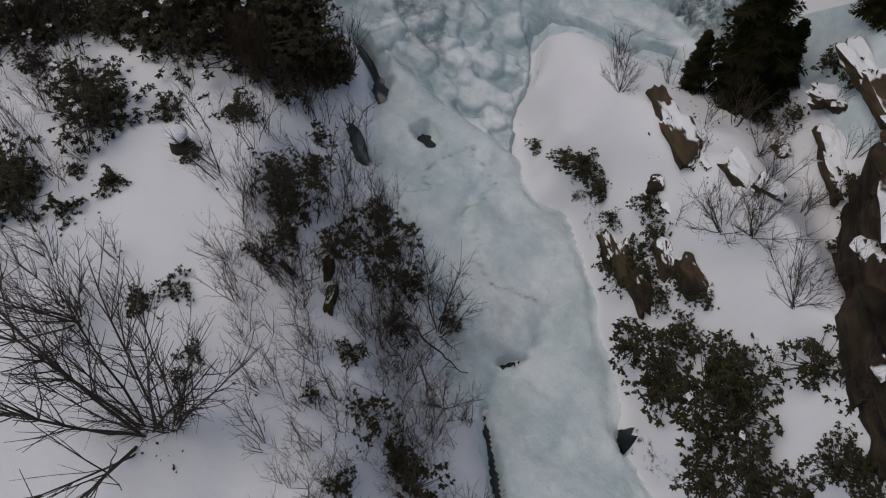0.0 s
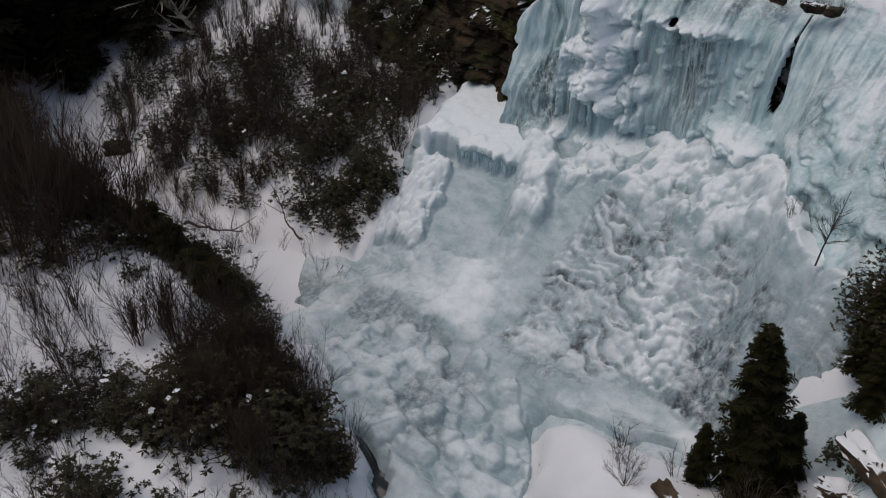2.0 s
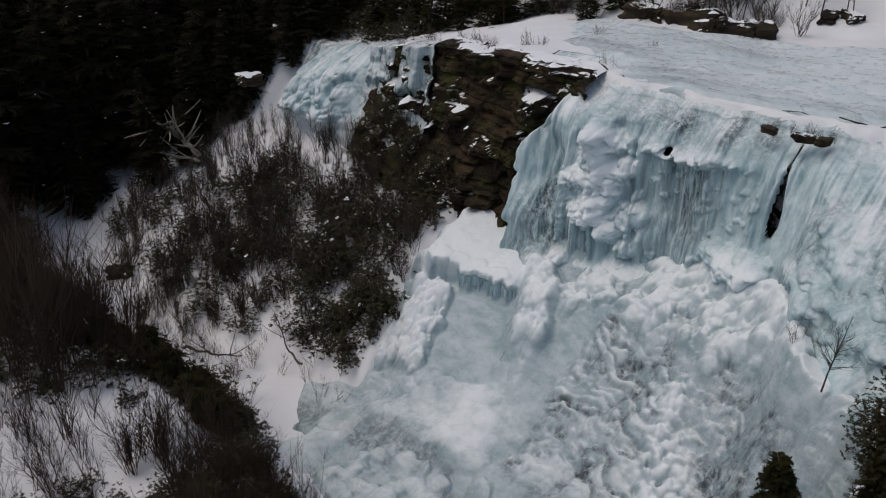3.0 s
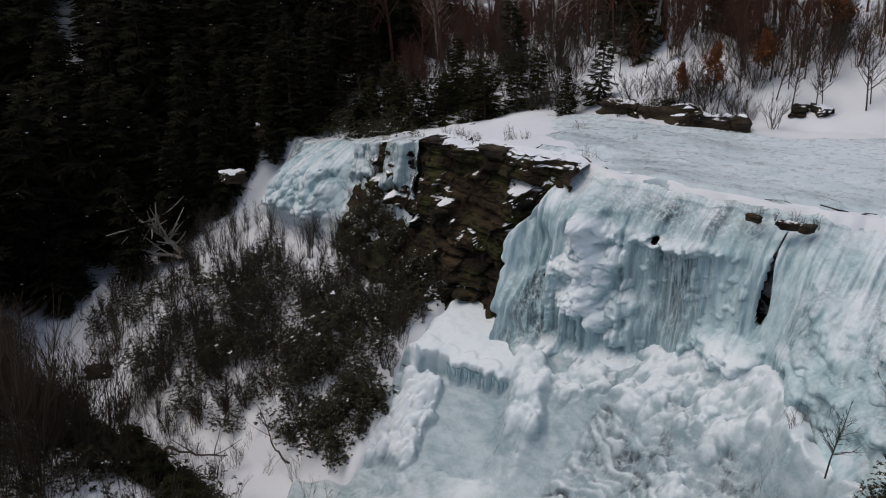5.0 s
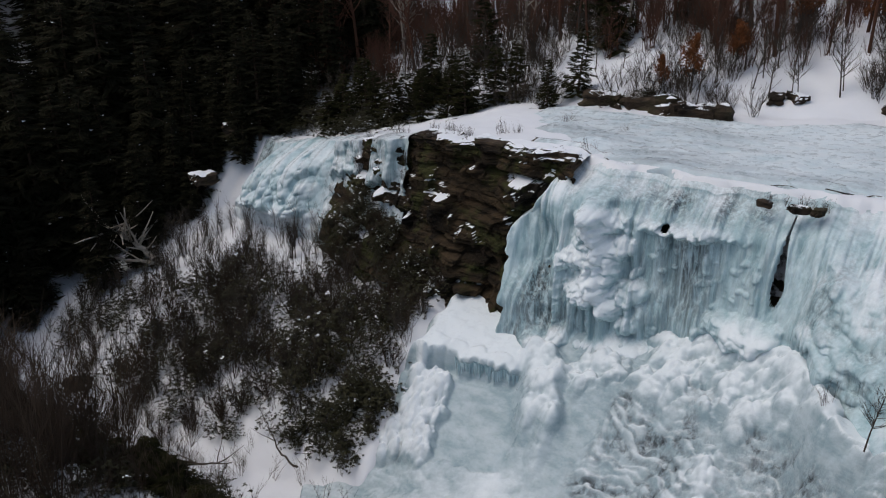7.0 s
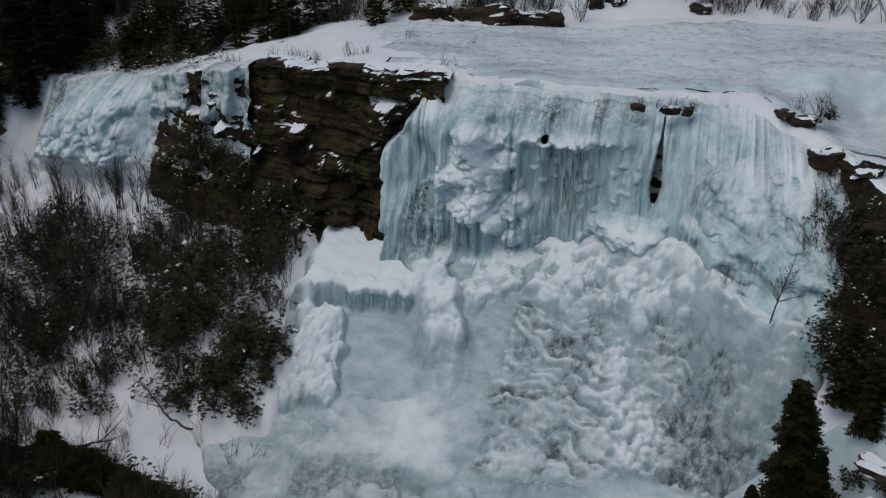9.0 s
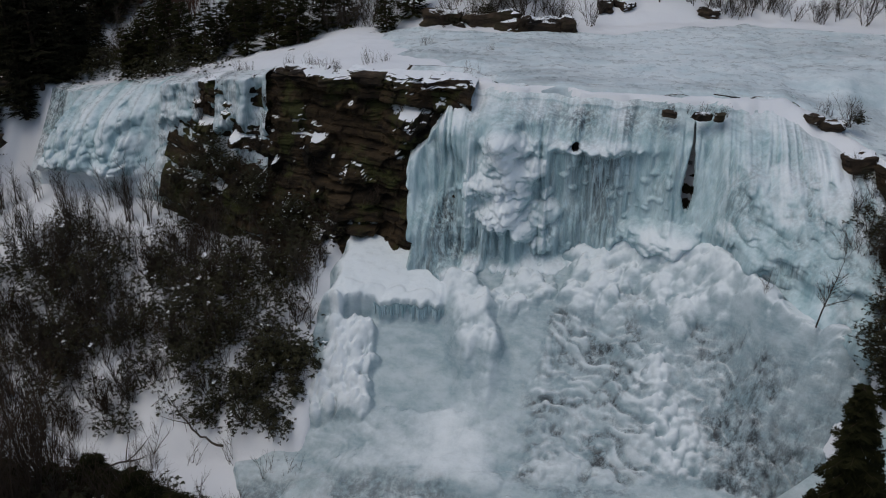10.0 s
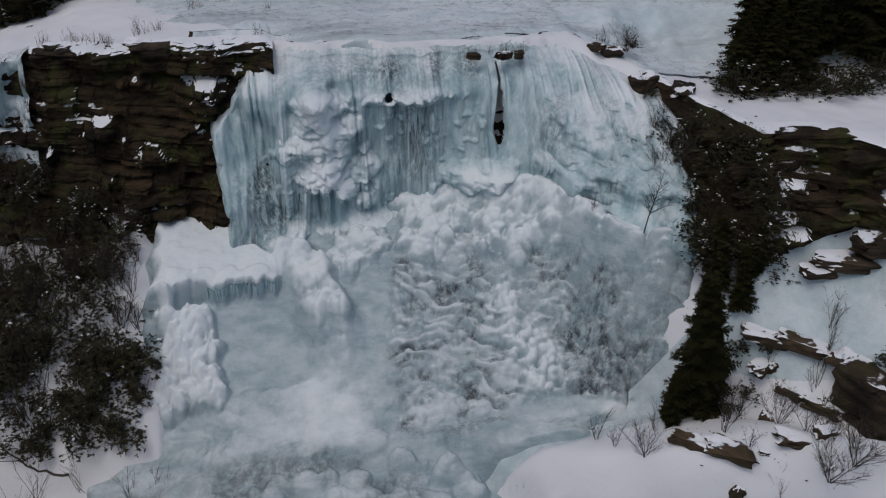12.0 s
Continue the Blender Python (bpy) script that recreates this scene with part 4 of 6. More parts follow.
rx, ry = np.meshgrid(np.arange(-24, 40, 0.2), np.arange(2, 24, 0.12))
inner = ease((ry - np.interp(rx, X, LIP_Y) + 0.2) / 0.8) * ease((np.interp(rx, HILL_X, HILL_Y) - 0.8 - ry + 0.6 * fbm(rx * 0.3, ry * 0.3, 3)) / 1.5) * ease((rx + 21) / 3)
inner = inner * ease((rx + 4.5 + 0.55 * (ry - 5) + 1.2 * fbm(rx * 0.4, ry * 0.5, 3)) / 2.6 + ease((ry - 8.5) / 2))
rz = ground_z(rx, ry) - 0.5 * ease((np.interp(rx, X, LIP_Y) + 1.0 - ry) / 0.7) + 0.10 * inner - 0.12 * (1 - inner) + inner * (0.05 * fbm(rx * 0.2, ry * 0.7, 3) + 0.02 * lumps(rx * 0.7, ry * 1.5))
ry = np.maximum(ry, np.interp(rx, X, LIP_Y) + 0.45 * fbm(rx * 0.6, rx * 0 + 4.4, 3) + 0.35)
tagged(new("frozen_river", sheet("frozen_river", rx, ry, rz, ICE_RIVER, 0.2 + 0.3 * fbm(rx * 0.15, ry * 0.7, 3))), "frozen river of pale ice above the fall", "river", kind="structure")


# ---- plants ----
class Mesh:
    """Gathers quads."""

    def __init__(self):
        self.v, self.f, self.n = [], [], 0

    def add(self, verts, faces):
        self.v.append(np.asarray(verts, float))
        self.f.append(np.asarray(faces, int) + self.n)
        self.n += len(verts)

    def tube(self, pts, radii, sides=4):
        pts, radii = np.asarray(pts, float), np.asarray(radii, float)
        along = np.gradient(pts, axis=0)
        along /= np.linalg.norm(along, axis=1)[:, None] + 1e-9
        side = np.cross(along, (0.31, 0.87, 0.17))
        side /= np.linalg.norm(side, axis=1)[:, None] + 1e-9
        other = np.cross(along, side)
        a = np.linspace(0, 2 * np.pi, sides, endpoint=False)
        ring = np.cos(a)[None, :, None] * side[:, None] + np.sin(a)[None, :, None] * other[:, None]
        verts = (pts[:, None] + radii[:, None, None] * ring).reshape(-1, 3)
        faces = []
        for i in range(len(pts) - 1):
            for k in range(sides):
                j = (k + 1) % sides
                faces.append((i * sides + k, i * sides + j, (i + 1) * sides + j, (i + 1) * sides + k))
        self.add(verts, faces)

    def blades(self, base, along, across, droop):
        """Many diamond leaves at once: base points, their lengthwise and sidewise vectors, and how far the sides hang."""
        tip = base + along
        mid = base + 0.45 * along
        down = np.stack([0 * droop, 0 * droop, -droop], -1)
        verts = np.stack([base, mid + across + down, tip, mid - across + down], 1).reshape(-1, 3)
        self.add(verts, np.arange(len(verts)).reshape(-1, 4))

    def data(self, name, mat, smooth=False):
        return mesh_of(name, np.concatenate(self.v), np.concatenate(self.f), mat, smooth)


def units(rng, n):
    v = rng.normal(size=(n, 3))
    return v / np.linalg.norm(v, axis=1)[:, None]


def bent(start, way, length, rng, steps=5, rise=0.25, wobble=0.10):
    """A branch's line, bending up or down and a little to and fro."""
    pts, p, w = [np.array(start, float)], np.array(start, float), np.array(way, float)
    for _ in range(steps):
        w = w + (0, 0, rise / steps) + rng.normal(size=3) * wobble
        w = w / np.linalg.norm(w)
        p = p + w * length / steps
        pts.append(p.copy())
    return np.array(pts)


def shrub_wood(seed, tall, stems, lean, twigs=7, thick=0.022):
    """The stems and the twigs of a leafless shrub, as two meshes in the making."""
    rng = np.random.default_rng(seed)
    wood, fine = Mesh(), Mesh()
    for k in range(stems):
        a = rng.uniform(0, 2 * np.pi)
        out = lean * rng.uniform(0.25, 1.0)
        way = np.array([np.cos(a) * out, np.sin(a) * out, 1.0])
        size = tall * rng.uniform(0.6, 1.0)
        line = bent((rng.normal() * 0.08, rng.normal() * 0.08, -0.25), way / np.linalg.norm(way), size, rng, 6, 0.15, 0.07)
        r = thick * rng.uniform(0.7, 1.2) * (size / tall)
        wood.tube(line, np.linspace(r, r * 0.25, len(line)), 4)
        for _ in range(twigs):
            i = rng.integers(2, len(line) - 1)
            b = rng.uniform(0, 2 * np.pi)
            w = line[i + 1] - line[i]
            w = w / np.linalg.norm(w) + np.array([np.cos(b), np.sin(b), 0.15]) * rng.uniform(0.5, 0.9)
            sub = bent(line[i], w / np.linalg.norm(w), size * rng.uniform(0.18, 0.42), rng, 4, 0.3, 0.10)
            fine.tube(sub, np.linspace(r * 0.45, r * 0.16, len(sub)), 3)
            for _ in range(2):
                j = rng.integers(1, len(sub) - 1)
                u = sub[j + 1] - sub[j]
                u = u / np.linalg.norm(u) + units(rng, 1)[0] * 0.6
                end = bent(sub[j], u / np.linalg.norm(u), size * rng.uniform(0.08, 0.2), rng, 2, 0.2, 0.05)
                fine.tube(end, np.linspace(r * 0.25, r * 0.12, len(end)), 3)
    return wood, fine


def bare_shrub(seed, tall, stems, lean, bark, twigs=7, thick=0.022, name="bare_shrub", label="leafless shrub with thin upright grey twigs in the snow", category="shrub"):
    wood, fine = shrub_wood(seed, tall, stems, lean, twigs, thick)
    ob = thing(name, label, category)
    piece("stem_clump", wood.data("stem_clump", bark), ob)
    piece("twig_crown", fine.data("twig_crown", bark), ob)
    return ob


def leafy(seed, wide, tall, whorls, snowy=0):
    """Crooked stems that end in drooping whorls of long leaves, some holding snow: three meshes in the making."""
    rng = np.random.default_rng(seed)
    wood, green, white = Mesh(), Mesh(), Mesh()
    d = units(rng, whorls)
    d[:, 2] = np.abs(d[:, 2]) * 0.9 + 0.05
    reach = rng.uniform(0.45, 1.0, whorls) ** 0.6
    lump = 1 + 0.35 * np.sin(3 * np.arctan2(d[:, 1], d[:, 0]) + seed) + 0.15 * np.sin(7 * np.arctan2(d[:, 1], d[:, 0]) + 2 * seed)
    tips = d * (reach * lump)[:, None] * np.array([wide, wide, tall])
    for k in range(0, whorls, 3):
        mid = tips[k] * (0.5, 0.5, 0.35) + rng.normal(size=3) * 0.06
        line = np.array([(0, 0, -0.2), mid * 0.5, mid, tips[k]])
        wood.tube(line, (0.022, 0.018, 0.012, 0.006), 3)
    leaves = 9
    n = whorls * leaves
    around = np.tile(np.linspace(0, 2 * np.pi, leaves, endpoint=False), whorls) + rng.uniform(0, 6.3, n)
    hang = rng.uniform(-0.75, 0.1, n)
    way = np.stack([np.cos(around) * np.cos(hang), np.sin(around) * np.cos(hang), np.sin(hang)], -1)
    long = rng.uniform(0.085, 0.165, n)
    side = np.stack([-np.sin(around), np.cos(around), 0 * around], -1)
    green.blades(np.repeat(tips, leaves, 0), way * long[:, None], side * (long * 0.20)[:, None], long * 0.10)
    if snowy:
        pick = tips[rng.choice(whorls, snowy, replace=False)]
        n = len(pick) * 3
        a = rng.uniform(0, 6.3, n)
        base = np.repeat(pick, 3, 0) + rng.normal(size=(n, 3)) * 0.07 + (0, 0, 0.03)
        along = np.stack([np.cos(a), np.sin(a), 0.1 * np.sin(3 * a)], -1) * rng.uniform(0.08, 0.20, n)[:, None]
        across = np.stack([-np.sin(a), np.cos(a), 0 * a], -1) * rng.uniform(0.04, 0.10, n)[:, None]
        white.blades(base - along / 2, along, across, np.full(n, 0.02))
    return wood, green, white


def broad_evergreen(seed, wide, tall, whorls, snowy=0, label="dark green broad-leaved evergreen shrub with drooping leaves in snow"):
    wood, green, white = leafy(seed, wide, tall, whorls, snowy)
    ob = thing("rhododendron", label, "shrub")
    tagged(piece("stem_clump", wood.data("stem_clump", BARK), ob), kind="stuff")
    piece("foliage", green.data("foliage", LEAF), ob)
    if snowy:
        tagged(piece("snow_dusting", white.data("snow_dusting", SNOW_CLUMP), ob), kind="stuff")
    return ob


def conifer(seed, tall, wide, branches, needle, name, label, droop=0.35, bare=0.12, sprays=11, coarse=1.0, snow=0):
    rng = np.random.default_rng(seed)
    wood, green = Mesh(), Mesh()
    trunk = bent((0, 0, -0.4), (0, 0, 1), tall + 0.4, rng, 8, 0.3, 0.012)
    wood.tube(trunk, np.linspace(0.018 * tall + 0.03, 0.012, len(trunk)), 6)
    for k in range(branches):
        h = bare + (1 - bare) * (k + rng.uniform(0, 1)) / branches
        at = np.array([np.interp(h, np.linspace(0, 1, len(trunk)), trunk[:, c]) for c in range(3)])
        a = k * 2.4 + rng.normal() * 0.4
        reach = wide * (1.03 - h) ** 0.75 * rng.uniform(0.4, 1.25) + 0.12
        way = np.array([np.cos(a), np.sin(a), 0.25 - 0.1 * droop])
        line = bent(at, way / np.linalg.norm(way), reach, rng, 5, -droop, 0.06)
        wood.tube(line, np.linspace(0.012 + 0.012 * reach, 0.004, len(line)), 3)
        t = np.linspace(0.15, 1.0, sprays)
        base = np.stack([np.interp(t, np.linspace(0, 1, len(line)), line[:, c]) for c in range(3)], -1)
        ahead = np.array([np.cos(a), np.sin(a), 0])
        flank = np.array([-np.sin(a), np.cos(a), 0])
        for sgn in (-1, 1):
            ang = rng.uniform(0.5, 1.2, sprays)
            long = (0.16 + 0.34 * reach * (1.1 - t)) * rng.uniform(0.6, 1.2, sprays) * coarse
            way2 = np.cos(ang)[:, None] * ahead + sgn * np.sin(ang)[:, None] * flank + np.array([0, 0, -1])[None] * rng.uniform(0.05, 0.55, sprays)[:, None]
            across = np.cross(way2, (0, 0, 1)) + rng.normal(size=(sprays, 3)) * 0.25
            across *= (0.16 * long / np.linalg.norm(across, axis=1))[:, None]
            green.blades(base, way2 * long[:, None], across, long * 0.12)
            green.blades(base + way2 * long[:, None] * 0.4, (way2 + flank * sgn * 0.5) * long[:, None] * 0.7, across * 0.8, long * 0.10)
    ob = thing(name, label, "tree")
    piece("trunk", wood.data("trunk", BARK_DARK), ob)
    piece("foliage", green.data("foliage", needle), ob)
    if snow:
        tips = np.concatenate(green.v)[2::4]
        base = tips[rng.choice(len(tips), snow, replace=False)] + (0, 0, 0.06)
        a = rng.uniform(0, 6.3, snow)
        long = rng.uniform(0.10, 0.42, snow)
        white = Mesh()
        white.blades(base, np.stack([np.cos(a), np.sin(a), 0 * a], -1) * long[:, None], np.stack([-np.sin(a), np.cos(a), 0 * a], -1) * (0.35 * long)[:, None], 0.1 * long)
        tagged(piece("snow_dusting", white.data("snow_dusting", SNOW_CLUMP), ob), kind="stuff")
    return ob


def tall_tree(seed, tall, bark, name, label, leafy=0):
    rng = np.random.default_rng(seed)
    wood, fine, dry = Mesh(), Mesh(), Mesh()
    trunk = bent((0, 0, -0.4), (0, 0, 1), tall + 0.4, rng, 8, 0.3, 0.03)
    wood.tube(trunk, np.linspace(0.012 * tall, 0.012, len(trunk)), 5)
    for k in range(26):
        h = rng.uniform(0.3, 0.97)
        at = np.array([np.interp(h, np.linspace(0, 1, len(trunk)), trunk[:, c]) for c in range(3)])
        a = rng.uniform(0, 6.3)
        way = np.array([np.cos(a), np.sin(a), 0.9])
        long = tall * (1.1 - h) * rng.uniform(0.25, 0.5)
        line = bent(at, way / np.linalg.norm(way), long, rng, 4, 0.25, 0.09)
        fine.tube(line, np.linspace(0.006 * tall * (1.15 - h) + 0.006, 0.005, len(line)), 3)
        for _ in range(6):
            j = rng.integers(1, len(line) - 1)
            w = line[j + 1] - line[j]
            w = w / np.linalg.norm(w) + units(rng, 1)[0] * 0.7
            sub = bent(line[j], w / np.linalg.norm(w), long * rng.uniform(0.25, 0.6), rng, 3, 0.25, 0.1)
            fine.tube(sub, np.linspace(0.009, 0.004, len(sub)), 3)
            if leafy:
                base = np.repeat(sub[1:], leafy, 0) + rng.normal(size=(3 * leafy, 3)) * 0.12
                w2 = units(rng, len(base)) * 0.14
                dry.blades(base, w2, np.cross(w2, units(rng, len(base))) * 0.5, np.full(len(base), 0.02))
    ob = thing(name, label, "tree")
    piece("trunk", wood.data("trunk", bark), ob)
    piece("branch_crown", fine.data("branch_crown", bark), ob)
    if leafy:
        piece("withered_leaves", dry.data("withered_leaves", OAK_LEAF), ob)
    return ob


class Grove:
    """Puts a kind of plant at its places: the first use takes the built plant, later ones copies."""

    def __init__(self, kinds, group):
        self.kinds, self.used, self.group = kinds, set(), group

    def put(self, rng, x, y, size=1.0, sink=0.0, z=None):
        k = int(rng.integers(len(self.kinds)))
        h = float(ground_z(np.array([x]), np.array([y]), 1.2)[0]) if z is None else z
        m = pose(x, y, h - sink, rng.normal() * 4, rng.normal() * 4, rng.uniform(0, 360)) @ Matrix.Scale(size * rng.uniform(0.9, 1.1), 4)
        ob = self.kinds[k]
        if k in self.used:
            ob = copy_thing(ob, m)
            ob.matrix_basis = m
        else:
            self.used.add(k)
            ob.matrix_basis = m
        return tagged(ob, group=self.group)


def brush(label, mat, kinds, count, x0, x1, y0, y1, keep, size, seed, fixed=None):
    """Far, uncountable leafless growth, joined into one."""
    brng = np.random.default_rng(seed)
    moulds = []
    for wood, fine in kinds:
        moulds.append((np.concatenate(wood.v + fine.v), np.concatenate(wood.f + [f + wood.n for f in fine.f])))
    whole, done, tries = Mesh(), 0, 0
    while done < count and tries < count * 40:
        tries += 1
        x, y = brng.uniform(x0, x1), brng.uniform(y0, y1)
        if not keep(x, y):
            continue
        v, f = moulds[brng.integers(len(moulds))]
        a, k = brng.uniform(0, 6.3), size * brng.uniform(0.6, 1.3)
        turn = np.array([[np.cos(a), -np.sin(a), 0], [np.sin(a), np.cos(a), 0], [0, 0, brng.uniform(0.85, 1.2)]])
        whole.add(v @ turn.T * k + (x, y, float(ground_z(np.array([x]), np.array([y]), 1.2)[0])), f)
        done += 1
    return tagged(new("brush", whole.data("brush", mat)), label, "brush", kind="stuff")


def evergreen_mass(label, seeds, wide, tall, whorls, count, x0, x1, y0, y1, keep, size, seed, snowy=5):
    """Far evergreen growth that nobody could count: one mass of leaves, one of snow caught in them."""
    brng = np.random.default_rng(seed)
    moulds = [leafy(s, wide, tall, whorls, snowy) for s in seeds]
    leaves, caught, done, tries = Mesh(), Mesh(), 0, 0
    while done < count and tries < count * 40:
        tries += 1
        x, y = brng.uniform(x0, x1), brng.uniform(y0, y1)
        if not keep(x, y):
            continue
        wood, green, white = moulds[brng.integers(len(moulds))]
        a, k = brng.uniform(0, 6.3), size * brng.uniform(0.65, 1.35)
        turn = np.array([[np.cos(a), -np.sin(a), 0], [np.sin(a), np.cos(a), 0], [0, 0, brng.uniform(0.8, 1.2)]])
        at = (x, y, float(ground_z(np.array([x]), np.array([y]), 1.2)[0]))
        for whole, part1 in ((leaves, green), (caught, white)):
            if part1.v:
                whole.add(np.concatenate(part1.v) @ turn.T * k + at, np.concatenate(part1.f))
        done += 1
    tagged(new("thicket", leaves.data("thicket", LEAF)), label, "shrubs", kind="stuff")
    if caught.v:
        tagged(new("caught_snow", caught.data("caught_snow", SNOW_CLUMP)), "snow caught in the evergreen thicket", "snow", kind="stuff")


rng = np.random.default_rng(11)
RHODO = Grove([broad_evergreen(s, 0.75 + 0.15 * (s % 3), 0.8 + 0.2 * (s % 2), 105 + 14 * s) for s in range(5)], "evergreen shrubs")
THICKET = Grove([broad_evergreen(20 + s, 1.12, 1.3, 170, 5) for s in range(4)], "thicket on the slope")
DENSE = Grove([broad_evergreen(30 + s, 1.5, 1.7, 420, 0, "large dense dark evergreen shrub on the snowy bank") for s in range(3)], "dense dark shrubs")
SHRUB = Grove([bare_shrub(40 + s, 1.9 + 0.25 * s, 4 + s, 0.35, BARK) for s in range(5)], "bare shrubs")
BROWN = Grove([bare_shrub(60 + s, 1.7 + 0.2 * s, 12, 0.55, BARK_DARK, 8, 0.016, label="dense leafless brown brush on the snowy slope") for s in range(3)], "brown brush")
TUFT = Grove([bare_shrub(80 + s, 0.7, 14, 0.5, BARK, 3, 0.009, label="small tuft of dry twigs on the ice shelf") for s in range(3)], "tufts above the fall")
SAPLING = Grove([tall_tree(90 + s, 4.2 + 0.5 * s, BARK, "bare_sapling", "slender leafless sapling on the snowy slope") for s in range(3)], "saplings on the hill")
RUSSET = Grove([tall_tree(110 + s, 9 + s, BARK_RED, "bare_tree", "tall leafless russet-brown tree in the far woods") for s in range(4)], "far woods")
BIRCH = Grove([tall_tree(120 + s, 9, BARK_PALE, "birch", "pale slim birch among the brown woods") for s in range(2)], "birches")
OAK = Grove([tall_tree(130 + s, 4.5, BARK, "oak", "young oak that keeps its withered rust-brown leaves", 5) for s in range(2)], "oaks")
SPRUCE = Grove([conifer(140 + s, 3.4, 1.15, 46, NEEDLE, "spruce", "small dark green spruce at the river's edge", 0.1, 0.05) for s in range(3)], "spruces")
HEMLOCK = Grove([conifer(150 + s, 6.4, 1.35, 190, NEEDLE, "hemlock", "dark green hemlock on the rocky bank", 0.4, 0.10, 24, 0.8) for s in range(3)], "hemlocks on the bank")
YOUNG = Grove([conifer(170 + s, 2.4, 1.9, 120, NEEDLE, "young_hemlock", "bushy young hemlock with drooping feathery boughs", 0.55, 0.03, 16, 0.75) for s in range(3)], "young hemlocks on the bank")
FOREST = Grove([conifer(160 + s, 15, 3.6, 110, NEEDLE_FAR, "hemlock", "tall hemlock of the dark forest", 0.5, 0.06, 9, 1.3, 9) for s in range(3)], "dark forest")


def scatter(grove, count, x0, x1, y0, y1, keep, size, sink=0.05):
    """count plants in a box, where keep(x, y) says yes."""
    done, tries = 0, 0
    while done < count and tries < count * 40:
        tries += 1
        x, y = rng.uniform(x0, x1), rng.uniform(y0, y1)
        if keep(x, y):
            grove.put(rng, x, y, size * rng.uniform(0.75, 1.25), sink)
            done += 1


def slope_band(x, y):
    """How far up from the toe (0) to the cliff's foot (1)."""
    toe, foot = np.interp(x, X, TOE_Y), np.interp(x, X, FOOT_Y)
    return (y - toe) / (foot - toe)


def on_slope(x, y):
    s = slope_band(x, y)
    open_snow = 0.17 + 0.14 * value_noise(x * 0.5, y * 0.5) + 0.12 * ease((x + 19) / 6)
    return open_snow < s < 1.15 - 0.35 * ease((-21 - x) / 2) and value_noise(x * 0.55 + 2, y * 0.7) > -0.38 + 0.25 * ease((x + 18) / 4) * ease((0.6 - s) / 0.2)


def face_y(x, z):
    """Where the cliff stands at a height."""
    lip_y, lip_z = np.interp(x, X, LIP_Y), np.interp(x, X, LIP_Z)
    foot_y, foot_z = np.interp(x, X, FOOT_Y), np.interp(x, X, FOOT_Z)
    return float(foot_y + (lip_y - foot_y) * np.clip((z - foot_z) / (lip_z - foot_z), 0, 1))


# The thicket on the slope below the dark cliff, and what clings to the rock above it.
evergreen_mass("dark evergreen thicket filling the slope below the cliff", (20, 21, 22, 23), 1.12, 1.3, 110, 100, -30, -10.0, -6.5, 6, on_slope, 1.1, 31, 2)
evergreen_mass("small evergreen clumps at the lower edge of the thicket", (44, 45), 0.8, 0.8, 40, 46, -28, -11, -6.5, 1, lambda x, y: 0.07 + 0.1 * ease((x + 19) / 6) < slope_band(x, y) < 0.4, 0.9, 36, 3)
brush("dark brown leafless thicket among the evergreens", BARK_DARK, [shrub_wood(460 + s, 2.0, 12, 0.6, 9, 0.02) for s in range(3)], 95, -30, -10.5, -6.5, 6, on_slope, 1.1, 37)
scatter(BROWN, 30, -30, -11, -6, 6, on_slope, 1.25)
brush("brown leafless brush filling the thicket below the cliff", BARK, [shrub_wood(400 + s, 1.8, 9, 0.5, 8, 0.016) for s in range(3)], 80, -29, -10.5, -6.5, 6, on_slope, 1.0, 26)
brush("thin grey saplings standing in the thicket", BARK, [shrub_wood(410 + s, 3.2, 2, 0.2, 7, 0.022) for s in range(3)], 120, -29, -10.5, -6.5, 6, on_slope, 1.0, 27)
for k in range(45):
    px = rng.uniform(-21.5, -12.5)
    pz = rng.uniform(6.8, 8.5 + 3.5 * ease((-14 - px) / 4))
    (THICKET if k % 3 else BROWN).put(rng, px, face_y(px, pz) - 0.9, rng.uniform(0.5, 0.85), 0.1, pz)
for k in range(52):
    px, pz = rng.uniform(-20, -7), rng.uniform(8, 14)
    BROWN.put(rng, px, face_y(px, pz) - 0.9, rng.uniform(0.3, 0.5), 0.1, pz)
brush("thin leafless saplings crowding the snowy slope", BARK, [shrub_wood(300 + s, 2.4, 6, 0.25) for s in range(4)], 260, -41, -20, -7, 9, lambda x, y: 0.0 < slope_band(x, y) < 1.15, 0.95, 21)
evergreen_mass("dark evergreen clumps on the snowy slope", (24, 25), 1.0, 1.1, 80, 44, -40, -23, -6.5, 3, lambda x, y: 0.0 < slope_band(x, y) < 0.7, 1.0, 32, 2)
scatter(BROWN, 20, -40, -24, -6.5, 5, lambda x, y: 0.0 < slope_band(x, y) < 0.9, 1.0)


def on_left_bank(x, y):
    d, w, h = stream(np.array([x]), np.array([y]))
    trail = abs((x - 4.0) * 0.62 + (y + 26.3)) < 1.5 and -8 < x < 12
    return d[0] < -w[0] - 0.4 and not trail


scatter(THICKET, 14, -17, -10.4, -4.9, -0.5, lambda x, y: True, 0.9)
scatter(RHODO, 16, -16, -9.9, -5.2, -1.4, lambda x, y: True, 0.85)
brush("brown twigs and stems on the snow below the thicket", BARK, [shrub_wood(420 + s, 1.5, 4, 0.5, 6, 0.014) for s in range(3)], 40, -18, -8.6, -7.5, -2, lambda x, y: x < -10 or y < -6.4, 1.0, 28)


